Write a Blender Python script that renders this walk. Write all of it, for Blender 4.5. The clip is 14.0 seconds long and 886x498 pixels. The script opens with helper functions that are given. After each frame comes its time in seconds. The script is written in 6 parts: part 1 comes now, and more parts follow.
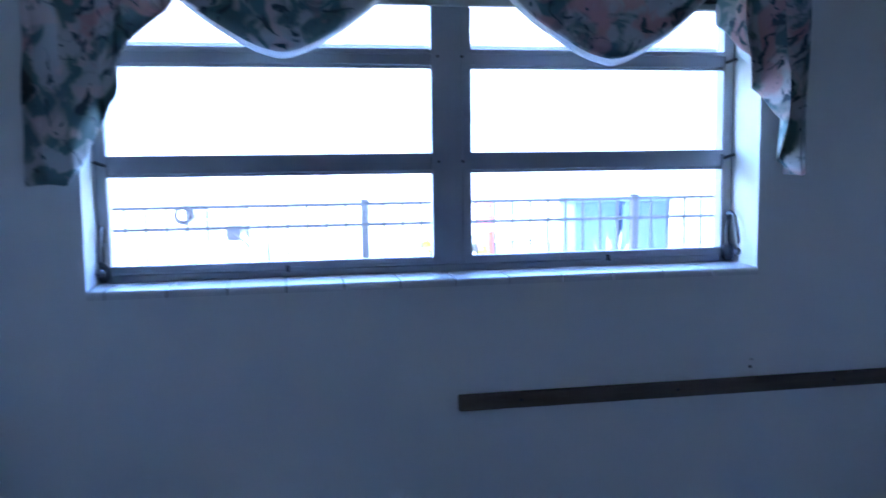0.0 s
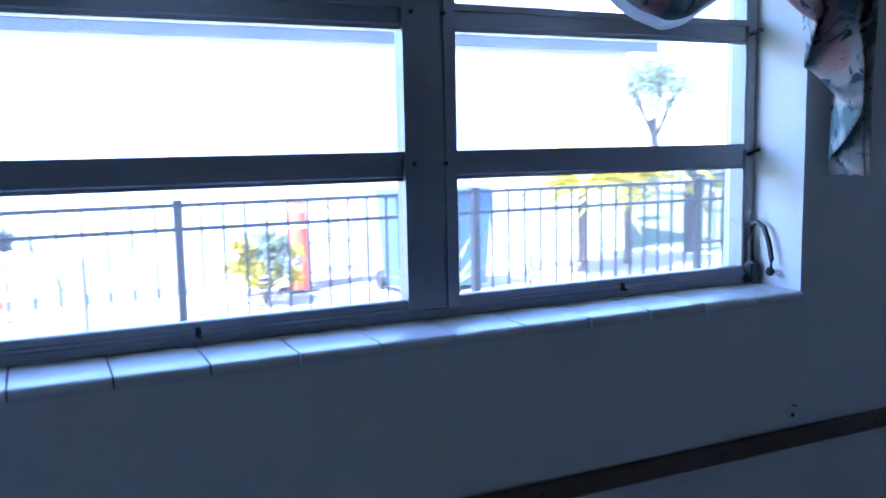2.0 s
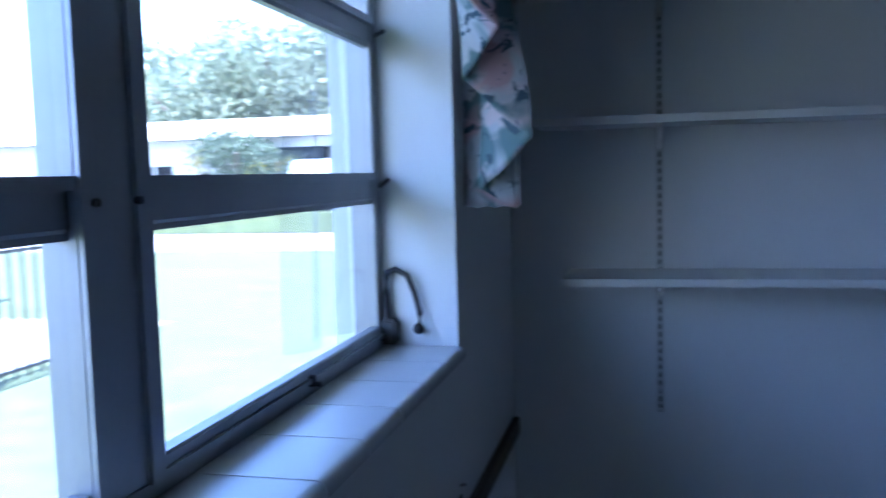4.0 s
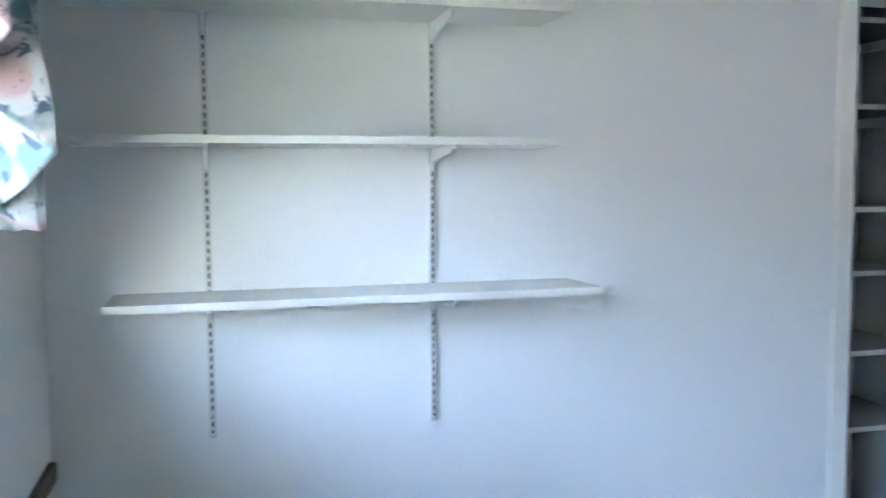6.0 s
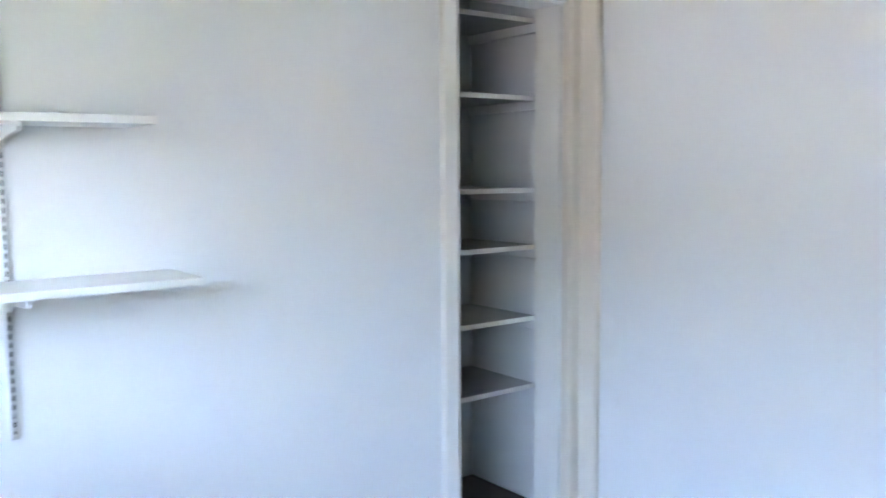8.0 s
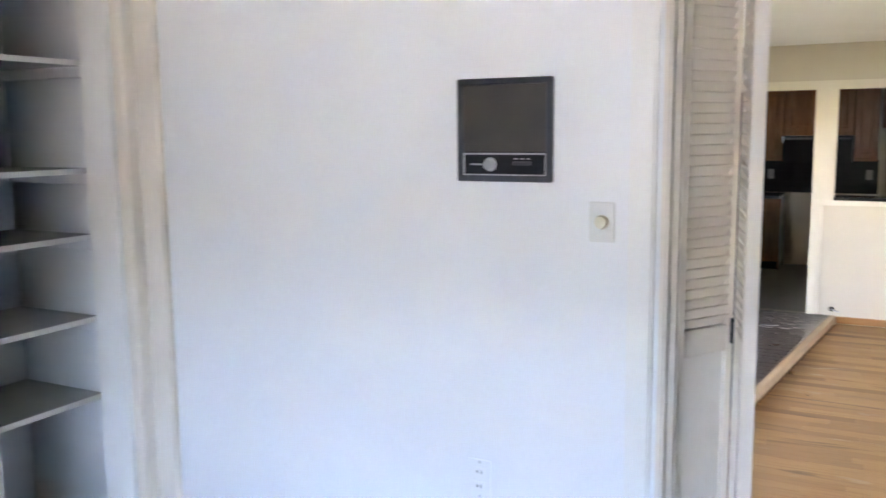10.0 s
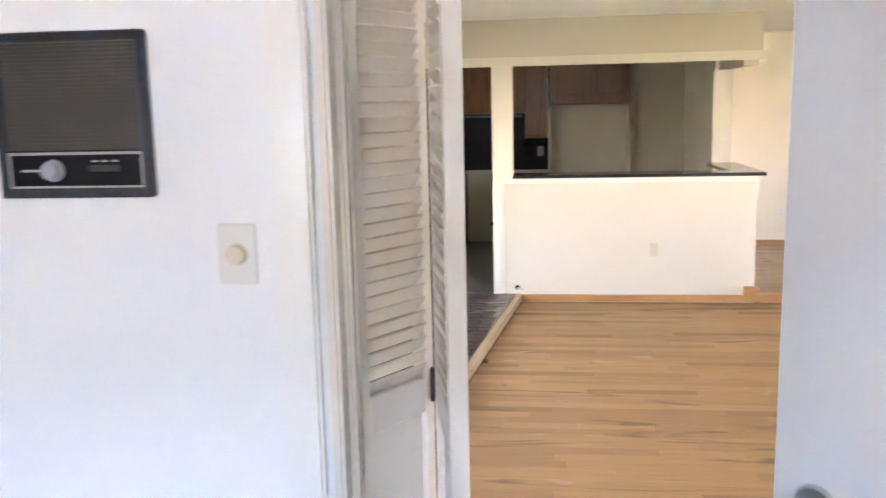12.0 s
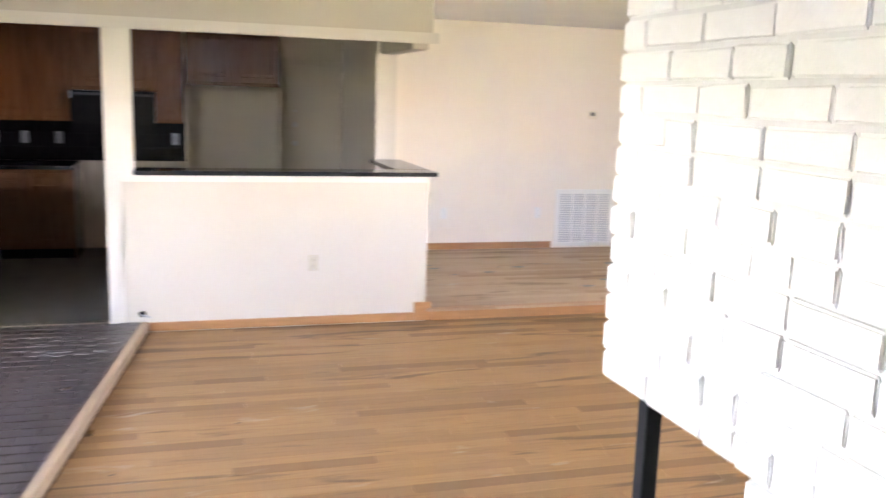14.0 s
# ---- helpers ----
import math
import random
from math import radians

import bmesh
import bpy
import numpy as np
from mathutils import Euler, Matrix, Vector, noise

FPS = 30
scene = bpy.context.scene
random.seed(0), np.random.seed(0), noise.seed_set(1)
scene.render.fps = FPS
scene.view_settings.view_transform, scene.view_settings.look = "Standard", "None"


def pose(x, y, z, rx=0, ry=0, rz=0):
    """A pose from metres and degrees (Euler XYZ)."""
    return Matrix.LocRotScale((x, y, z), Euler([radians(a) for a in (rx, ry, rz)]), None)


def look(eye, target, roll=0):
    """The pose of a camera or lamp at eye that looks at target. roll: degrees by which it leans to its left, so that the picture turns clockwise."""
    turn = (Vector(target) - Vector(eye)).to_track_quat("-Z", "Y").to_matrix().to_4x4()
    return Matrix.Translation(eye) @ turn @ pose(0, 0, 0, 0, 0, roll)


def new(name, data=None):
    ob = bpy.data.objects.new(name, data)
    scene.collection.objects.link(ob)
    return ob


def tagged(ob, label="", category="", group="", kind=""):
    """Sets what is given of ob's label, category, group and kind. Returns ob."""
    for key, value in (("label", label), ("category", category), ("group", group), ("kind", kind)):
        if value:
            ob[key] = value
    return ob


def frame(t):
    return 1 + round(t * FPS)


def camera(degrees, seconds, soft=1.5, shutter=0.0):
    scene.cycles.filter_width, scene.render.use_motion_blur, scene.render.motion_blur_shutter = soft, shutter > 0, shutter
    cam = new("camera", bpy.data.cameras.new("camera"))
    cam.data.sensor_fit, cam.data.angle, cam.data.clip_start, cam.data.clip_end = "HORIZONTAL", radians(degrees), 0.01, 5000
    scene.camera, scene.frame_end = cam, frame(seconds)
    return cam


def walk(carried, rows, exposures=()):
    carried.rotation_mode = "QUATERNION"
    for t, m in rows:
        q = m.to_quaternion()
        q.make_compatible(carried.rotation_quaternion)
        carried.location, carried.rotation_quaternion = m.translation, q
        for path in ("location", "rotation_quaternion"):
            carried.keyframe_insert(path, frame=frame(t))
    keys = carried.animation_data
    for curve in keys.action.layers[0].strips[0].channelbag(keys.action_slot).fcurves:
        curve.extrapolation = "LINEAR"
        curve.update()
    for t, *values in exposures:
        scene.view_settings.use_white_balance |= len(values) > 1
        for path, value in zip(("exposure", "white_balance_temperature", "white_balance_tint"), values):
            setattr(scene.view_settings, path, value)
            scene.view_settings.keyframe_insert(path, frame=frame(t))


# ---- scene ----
cam = camera(54.6, 14.0, 1.5, 0.5)
PATH = [
    (0, (-2.059, -2.284, 1.608), (-1.695, -0.329, 1.399), -0.7),
    (0.5, (-2.034, -2.13, 1.606), (-1.494, -0.222, 1.344), -0.4),
    (1, (-2.152, -1.934, 1.619), (-1.509, -0.062, 1.332), -0.9),
    (1.5, (-2.221, -1.647, 1.608), (-1.486, 0.194, 1.343), -1.2),
    (2, (-2.3, -1.431, 1.638), (-1.45, 0.363, 1.396), -1.1),
    (2.2, (-2.342, -1.265, 1.633), (-1.358, 0.463, 1.416), -1.1),
    (4.3, (-2.312, -0.307, 1.614), (-0.329, -0.08, 1.444), -1.5),
    (4.5, (-2.31, -0.287, 1.612), (-0.318, -0.205, 1.446), -1.5),
    (5, (-2.341, -0.302, 1.616), (-0.355, -0.479, 1.46), -1.0),
    (5.5, (-2.312, -0.33, 1.616), (-0.353, -0.705, 1.475), -0.5),
    (6, (-2.283, -0.402, 1.626), (-0.357, -0.921, 1.478), -0.4),
    (6.5, (-2.261, -0.475, 1.639), (-0.382, -1.138, 1.467), -0.2),
    (7, (-2.247, -0.506, 1.638), (-0.444, -1.352, 1.455), -0.1),
    (7.5, (-2.239, -0.554, 1.627), (-0.535, -1.585, 1.441), -0.2),
    (8, (-2.245, -0.585, 1.62), (-0.66, -1.791, 1.432), -0.4),
    (8.5, (-2.21, -0.652, 1.619), (-0.772, -2.028, 1.423), -0.8),
    (9, (-2.174, -0.72, 1.621), (-0.917, -2.262, 1.418), -1.1),
    (9.2, (-2.172, -0.75, 1.625), (-0.988, -2.348, 1.417), -1.1),
    (11.3, (-2.114, -1.24, 1.69), (-1.648, -3.152, 1.334), -0.4),
    (11.5, (-2.095, -1.322, 1.687), (-1.7, -3.249, 1.328), -0.8),
    (12, (-2.047, -1.608, 1.656), (-1.81, -3.564, 1.326), -1.3),
    (12.5, (-2.004, -1.94, 1.645), (-1.946, -3.912, 1.316), -0.9),
    (13, (-1.996, -2.227, 1.652), (-2.087, -4.197, 1.318), 0.1),
    (13.5, (-2.037, -2.57, 1.635), (-2.321, -4.52, 1.291), 1.0),
    (14, (-2.149, -2.965, 1.606), (-2.706, -4.854, 1.254), 1.9),
]
EXPOSURES = [(0, 4.5, 4750, 27), (0.4, 3.8, 4820, 27), (2.2, 3.75, 4880, 27), (4.3, 3.2, 4900, 23), (4.6, 3.55, 4900, 21), (5, 4.6, 5450, 14), (6, 6.02, 6500, 17), (7, 6.26, 6600, 18), (8, 6.42, 6850, 20), (9.2, 6.55, 7200, 24),
             (11.4, 6.75, 7500, 28), (12.0, 6.85, 7550, 29), (12.5, 6.92, 7600, 29), (13.0, 6.85, 7450, 33), (14, 6.88, 6850, 32)]
walk(cam, [(t, look(e, a, r)) for t, e, a, r in PATH], EXPOSURES)

# ---- world and light ----
world = bpy.data.worlds.new("sky_world")
scene.world = world
world.use_nodes = True
_n = world.node_tree.nodes
_sky = _n.new("ShaderNodeTexSky")
_sky.sky_type, _sky.sun_disc = 'NISHITA', False
_sky.sun_elevation, _sky.sun_rotation = radians(60), radians(250)
world.node_tree.links.new(_sky.outputs[0], _n["Background"].inputs[0])
_n["Background"].inputs[1].default_value = 0.15
sun = new("sun", bpy.data.lights.new("sun", 'SUN'))
sun.data.energy, sun.data.angle, sun.data.color = 3.8, radians(0.5), (1, 0.95, 0.88)
_az, _el = radians(250), radians(60)
sun.matrix_world = look((math.sin(_az) * math.cos(_el) * 20, math.cos(_az) * math.cos(_el) * 20, math.sin(_el) * 20), (0, 0, 0))


def window_light(name, at, target, w, h, watts, color):
    """Area lamp that stands in for daylight through an opening."""
    d = bpy.data.lights.new(name, 'AREA')
    d.shape, d.size, d.size_y, d.energy, d.color = 'RECTANGLE', w, h, watts, color
    new(name, d).matrix_world = look(at, target)


window_light("sliding_door_daylight", (-0.30, -6.55, 0.96), (-5, -6.55, 0.9), 3.8, 1.8, 0.42, (1.0, 0.96, 0.93))
# added fill through an unseen west opening; no window is known there
window_light("added_west_fill", (-8.06, -6.3, 1.5), (-4, -6.3, 1.2), 2.8, 1.0, 0.14, (1.0, 0.95, 0.90))


# ---- materials ----
def material(name, color, rough=0.6, metal=0.0, var=0.12, scale=6.0, fine=60.0, bump=0.15, dist=0.002, stretch=(1, 1, 1), color2=None, spec=0.5, island=0.0, objrand=0.0):
    m = bpy.data.materials.new(name)
    m.use_nodes = True
    nt = m.node_tree
    n, l = nt.nodes, nt.links
    b = n["Principled BSDF"]
    b.inputs["Roughness"].default_value, b.inputs["Metallic"].default_value = rough, metal
    b.inputs["Specular IOR Level"].default_value = spec
    tc = n.new("ShaderNodeTexCoord")
    mp = n.new("ShaderNodeMapping")
    mp.inputs["Scale"].default_value = stretch
    l.new(tc.outputs["Object"], mp.inputs[0])
    big, small = n.new("ShaderNodeTexNoise"), n.new("ShaderNodeTexNoise")
    big.inputs["Scale"].default_value, small.inputs["Scale"].default_value = scale, fine
    big.inputs["Detail"].default_value, small.inputs["Detail"].default_value = 5, 3
    l.new(mp.outputs[0], big.inputs["Vector"]), l.new(mp.outputs[0], small.inputs["Vector"])
    mix = n.new("ShaderNodeMix")
    mix.data_type = 'RGBA'
    c2 = color2 or tuple(c * (1 - 2.2 * var) for c in color)
    mix.inputs[6].default_value, mix.inputs[7].default_value = (*color, 1), (*c2, 1)
    add = n.new("ShaderNodeMath")
    add.operation = 'MULTIPLY_ADD'
    add.inputs[1].default_value = 0.35
    l.new(small.outputs[0], add.inputs[0])
    sub = n.new("ShaderNodeMath")
    sub.operation = 'MULTIPLY_ADD'
    sub.inputs[1].default_value, sub.inputs[2].default_value = 1.6, -0.62
    l.new(big.outputs[0], sub.inputs[0]), l.new(sub.outputs[0], add.inputs[2])
    last = add.outputs[0]
    if objrand or island:
        info = n.new("ShaderNodeObjectInfo") if objrand else n.new("ShaderNodeNewGeometry")
        k = n.new("ShaderNodeMath")
        k.operation = 'MULTIPLY_ADD'
        k.inputs[1].default_value = objrand or island
        l.new(info.outputs["Random" if objrand else "Random Per Island"], k.inputs[0]), l.new(last, k.inputs[2])
        last = k.outputs[0]
    clamp = n.new("ShaderNodeClamp")
    l.new(last, clamp.inputs[0])
    l.new(clamp.outputs[0], mix.inputs[0])
    l.new(mix.outputs[2], b.inputs["Base Color"])
    if bump:
        bp = n.new("ShaderNodeBump")
        bp.inputs["Strength"].default_value, bp.inputs["Distance"].default_value = bump, dist
        l.new(small.outputs[0], bp.inputs["Height"]), l.new(bp.outputs[0], b.inputs["Normal"])
    return m


WALL = material("wall_paint", (0.80, 0.80, 0.79), 0.55, var=0.02, scale=1.6, fine=140, bump=0.12, dist=0.0012)
CREAM = material("cream_paint", (0.75, 0.67, 0.57), 0.55, var=0.025, scale=1.4, fine=140, bump=0.12, dist=0.0012)
# CREAM lowered in colour to offset the strong daylight on the kitchen walls
HALFWALL = material("dimmed_cream_paint", (0.48, 0.425, 0.345), 0.55, var=0.03, scale=1.4, fine=140, bump=0.12, dist=0.0012)
CEIL = material("ceiling_paint", (0.84, 0.83, 0.81), 0.8, var=0.03, scale=2, fine=90, bump=0.5, dist=0.004)
TRIM = material("white_trim_paint", (0.82, 0.80, 0.75), 0.35, var=0.03, scale=5, fine=90, bump=0.06)
DOORPAINT = material("door_paint", (0.58, 0.58, 0.575), 0.4, var=0.03, scale=3, fine=90, bump=0.08)
LOUVER = material("louver_paint", (0.80, 0.73, 0.635), 0.42, var=0.05, scale=4, fine=80, bump=0.1)
SHELF = material("shelf_laminate", (0.82, 0.81, 0.78), 0.35, var=0.03, scale=6, fine=70, bump=0.04)
ALU = material("aluminium", (0.36, 0.37, 0.39), 0.45, metal=0.7, var=0.1, scale=9, fine=120, bump=0.08)
STEEL = material("zinc_steel", (0.50, 0.50, 0.50), 0.38, metal=0.7, var=0.12, scale=20, fine=150, bump=0.08)
STANDARD = material("painted_standard", (0.62, 0.62, 0.61), 0.4, metal=0.2, var=0.06, scale=20, fine=150, bump=0.05)
CHROME = material("satin_chrome", (0.42, 0.42, 0.43), 0.28, metal=1.0, var=0.06, scale=15, fine=120, bump=0.04)
DARKMETAL = material("dark_metal", (0.06, 0.06, 0.065), 0.45, metal=0.5, var=0.2, scale=12, fine=120, bump=0.1)
BLACK = material("black_paint", (0.006, 0.006, 0.008), 0.5, spec=0.15, var=0.2, scale=10, fine=90, bump=0.08)
SLOT = material("slot_shadow_gap", (0.01, 0.01, 0.01), 0.9, var=0.2, bump=0)
SILL = material("glazed_sill_tile", (0.74, 0.74, 0.74), 0.27, var=0.04, scale=8, fine=40, bump=0.03, objrand=0.15)
GROUT = material("grout", (0.10, 0.097, 0.092), 0.9, var=0.15, scale=20, fine=90, bump=0.3)
STRIPWOOD = material("old_wood_strip", (0.16, 0.115, 0.08), 0.6, var=0.22, scale=5, fine=30, bump=0.4, stretch=(1, 8, 8))


def oak(name, light, dark, streak, per_object, rough, dust):
    """Strip oak: each strip has its own tone, with grain, long dark streaks, and pale dusty scuffs."""
    m = bpy.data.materials.new(name)
    m.use_nodes = True
    n, l = m.node_tree.nodes, m.node_tree.links
    b = n["Principled BSDF"]
    geo = n.new("ShaderNodeNewGeometry")

    def stretched(scale, sx, sy, detail, distort=0.0):
        mp, t = n.new("ShaderNodeMapping"), n.new("ShaderNodeTexNoise")
        mp.inputs["Scale"].default_value = (sx, sy, 1)
        t.inputs["Scale"].default_value, t.inputs["Detail"].default_value, t.inputs["Distortion"].default_value = scale, detail, distort
        l.new(geo.outputs["Position"], mp.inputs[0]), l.new(mp.outputs[0], t.inputs["Vector"])
        return t.outputs[0]

    def ramp(value, lo, hi, top=1.0):
        r = n.new("ShaderNodeMapRange")
        r.inputs["From Min"].default_value, r.inputs["From Max"].default_value, r.inputs["To Max"].default_value = lo, hi, top
        l.new(value, r.inputs[0])
        return r.outputs[0]

    def over(a, colour, fac):
        x = n.new("ShaderNodeMix")
        x.data_type = 'RGBA'
        if isinstance(a, tuple):
            x.inputs[6].default_value = (*a, 1)
        else:
            l.new(a, x.inputs[6])
        x.inputs[7].default_value = (*colour, 1)
        l.new(fac, x.inputs[0])
        return x.outputs[2]
    tone = n.new("ShaderNodeObjectInfo").outputs["Random"] if per_object else geo.outputs["Random Per Island"]
    mid = tuple((p + q) / 2 for p, q in zip(light, dark))
    c = over(light, mid, ramp(tone, 0.2, 0.85))
    c = over(c, dark, ramp(tone, 0.86, 0.93, 0.75))
    grain = stretched(30, 0.12, 2.2, 4)
    c = over(c, dark, ramp(grain, 0.52, 0.75, 0.55))
    c = over(c, streak, ramp(stretched(3.2, 0.32, 2.6, 5, 0.9), 0.60, 0.68, 0.62))
    c = over(c, (0.46, 0.39, 0.31), ramp(stretched(5, 0.5, 1.5, 5, 0.5), 0.66, 0.74, dust))
    l.new(c, b.inputs["Base Color"])
    l.new(ramp(stretched(6, 0.6, 1, 3), 0.3, 0.7, 1.0), b.inputs["Roughness"])
    rr = n.new("ShaderNodeMapRange")
    rr.inputs["To Min"].default_value, rr.inputs["To Max"].default_value = rough - 0.08, rough + 0.12
    l.new(stretched(6, 0.6, 1, 3), rr.inputs[0]), l.new(rr.outputs[0], b.inputs["Roughness"])
    bp = n.new("ShaderNodeBump")
    bp.inputs["Strength"].default_value, bp.inputs["Distance"].default_value = 0.12, 0.001
    l.new(grain, bp.inputs["Height"]), l.new(bp.outputs[0], b.inputs["Normal"])
    return m


OAK = oak("oak_plank", (0.355, 0.192, 0.075), (0.205, 0.098, 0.036), (0.062, 0.026, 0.010), True, 0.54, 0.45)
OAKISL = oak("oak_plank_field", (0.355, 0.192, 0.075), (0.205, 0.098, 0.036), (0.062, 0.026, 0.010), False, 0.54, 0.45)
OAKPALE = oak("worn_oak_plank", (0.46, 0.32, 0.215), (0.33, 0.20, 0.12), (0.18, 0.10, 0.055), True, 0.6, 0.7)
OAKPALEISL = oak("worn_oak_plank_field", (0.46, 0.32, 0.215), (0.33, 0.20, 0.12), (0.18, 0.10, 0.055), False, 0.6, 0.7)
SUBFLOOR = material("plank_gap", (0.14, 0.08, 0.04), 0.9, var=0.2, bump=0)
NOSING = material("worn_pale_nosing", (0.40, 0.27, 0.165), 0.5, var=0.15, scale=3, fine=20, bump=0.15, stretch=(8, 1, 8))
BORDER = material("dull_border_board", (0.20, 0.145, 0.115), 0.55, var=0.15, scale=3, fine=20, bump=0.15, stretch=(8, 1, 8))
BASEWOOD = material("stained_baseboard", (0.42, 0.20, 0.075), 0.4, var=0.16, scale=4, fine=22, bump=0.15, stretch=(1, 8, 8))
PAVER = material("brown_paver", (0.092, 0.069, 0.062), 0.28, var=0.22, scale=8, fine=60, bump=0.35, dist=0.002, objrand=0.4)
PAVERISL = material("brown_paver_field", (0.092, 0.069, 0.062), 0.28, var=0.22, scale=8, fine=60, bump=0.35, dist=0.002, island=0.4)
MORTAR = material("mortar", (0.078, 0.060, 0.054), 0.9, var=0.15, scale=12, fine=80, bump=0.4)
DUST = material("white_dust", (0.29, 0.275, 0.26), 0.9, var=0.1, scale=30, fine=120, bump=0.3)
BRICK = material("white_painted_brick", (0.84, 0.84, 0.835), 0.5, var=0.035, scale=14, fine=70, bump=0.6, dist=0.004, objrand=0.12)
BRICKJOINT = material("white_painted_joint", (0.76, 0.76, 0.76), 0.7, var=0.08, scale=14, fine=90, bump=0.6, dist=0.004)
CABINET = material("cherry_cabinet_wood", (0.15, 0.066, 0.031), 0.26, var=0.18, scale=3, fine=18, bump=0.1, stretch=(8, 8, 1), color2=(0.085, 0.035, 0.015))
GRANITE = material("black_granite", (0.014, 0.014, 0.016), 0.12, var=0.3, scale=60, fine=200, bump=0)
BLACKTILE = material("black_backsplash", (0.005, 0.0055, 0.007), 0.3, spec=0.12, var=0.2, scale=20, fine=90, bump=0.05)
KFLOOR = material("pale_kitchen_tile", (0.18, 0.172, 0.16), 0.5, var=0.12, scale=4, fine=40, bump=0.1)
BIEGE = material("beige_wall", (0.46, 0.40, 0.315), 0.6, var=0.03, scale=2, fine=120, bump=0.1)
PLASTIC = material("ivory_plastic", (0.70, 0.69, 0.65), 0.35, var=0.02, scale=20, fine=90, bump=0.03)
ALMOND = material("almond_plastic", (0.68, 0.60, 0.46), 0.35, var=0.03, scale=20, fine=90, bump=0.03)
GRILLE = material("speaker_grille_brown", (0.062, 0.056, 0.046), 0.5, metal=0.3, var=0.15, scale=15, fine=90, bump=0.1)
INTERFRAME = material("intercom_frame", (0.045, 0.05, 0.06), 0.35, metal=0.4, var=0.1, scale=15, fine=90, bump=0.05)
GRASS = material("grass_ground", (0.10, 0.13, 0.055), 0.95, var=0.25, scale=3, fine=60, bump=0.6, dist=0.02)
ROADMAT = material("concrete_drive", (0.25, 0.24, 0.225), 0.9, var=0.1, scale=2, fine=50, bump=0.3)
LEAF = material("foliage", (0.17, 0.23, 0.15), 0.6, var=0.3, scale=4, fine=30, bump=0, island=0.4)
# lighter copy of the foliage, with outdoor glare and haze put into the colour
PALELEAF = material("glare_paled_foliage", (0.34, 0.40, 0.26), 0.6, var=0.3, scale=4, fine=30, bump=0, island=0.4)
LEAFY = material("yellow_foliage", (0.42, 0.36, 0.025), 0.6, var=0.25, scale=4, fine=30, bump=0, island=0.4)
BARK = material("bark", (0.14, 0.11, 0.085), 0.9, var=0.2, scale=8, fine=40, bump=0.6, dist=0.01)
FENCE = material("fence_aluminium", (0.016, 0.017, 0.020), 0.45, var=0.1, scale=9, fine=90, bump=0.05)
ORANGE = material("orange_plastic", (0.62, 0.09, 0.025), 0.5, var=0.08, scale=9, fine=60, bump=0.05)
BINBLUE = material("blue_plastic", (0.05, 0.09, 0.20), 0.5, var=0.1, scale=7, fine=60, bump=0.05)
STUCCO = material("stucco", (0.68, 0.66, 0.62), 0.9, var=0.06, scale=2, fine=60, bump=0.5, dist=0.004)
ROOFMAT = material("roof_shingle", (0.20, 0.19, 0.185), 0.9, var=0.15, scale=3, fine=50, bump=0.5, dist=0.006)
PALEFLOOR = material("brown_floor", (0.28, 0.24, 0.20), 0.5, var=0.1, scale=3, fine=60, bump=0.1)
CARPET = material("dark_floor", (0.10, 0.085, 0.075), 0.85, var=0.15, scale=5, fine=120, bump=0.4)
SLATGREY = material("weathered_slat", (0.045, 0.045, 0.05), 0.6, var=0.15, scale=6, fine=60, bump=0.1)
CARPAINT = material("pale_blue_car_paint", (0.30, 0.36, 0.42), 0.25, var=0.05, scale=3, fine=40, bump=0)
# dark grey puts the eave's shade into the fascia colour
FASCIA = material("shaded_fascia", (0.09, 0.095, 0.11), 0.5, var=0.08, scale=3, fine=40, bump=0.05)
SANDSTUCCO = material("pale_stucco", (0.60, 0.59, 0.57), 0.9, var=0.06, scale=2, fine=60, bump=0.5, dist=0.004)
# grey of the closet boards holds the shade of the recess
SHADEDBOARD = material("shaded_shelf_board", (0.40, 0.39, 0.37), 0.6, var=0.08, scale=5, fine=60, bump=0.06)
# wall white darkened: the closet's inner shade is put into the colour
SHADEDCLOSET = material("shaded_closet_paint", (0.56, 0.56, 0.56), 0.65, var=0.06, scale=2.5, fine=120, bump=0.12)
PLATEGREY = material("dull_steel_plate", (0.13, 0.135, 0.14), 0.4, metal=0.3, var=0.06, scale=20, fine=90, bump=0.03)
# almond and trim darkened to offset the same daylight at the half wall
DIMALMOND = material("dimmed_almond_plastic", (0.42, 0.36, 0.26), 0.4, var=0.04, scale=20, fine=90, bump=0.03)
DIMTRIM = material("dimmed_trim_paint", (0.60, 0.55, 0.475), 0.4, var=0.04, scale=5, fine=90, bump=0.06)
RUBBER = material("rubber", (0.02, 0.02, 0.02), 0.8, var=0.2, bump=0.1)
GREYMETAL = material("galvanised", (0.45, 0.46, 0.47), 0.5, metal=0.6, var=0.12, scale=9, fine=80, bump=0.08)


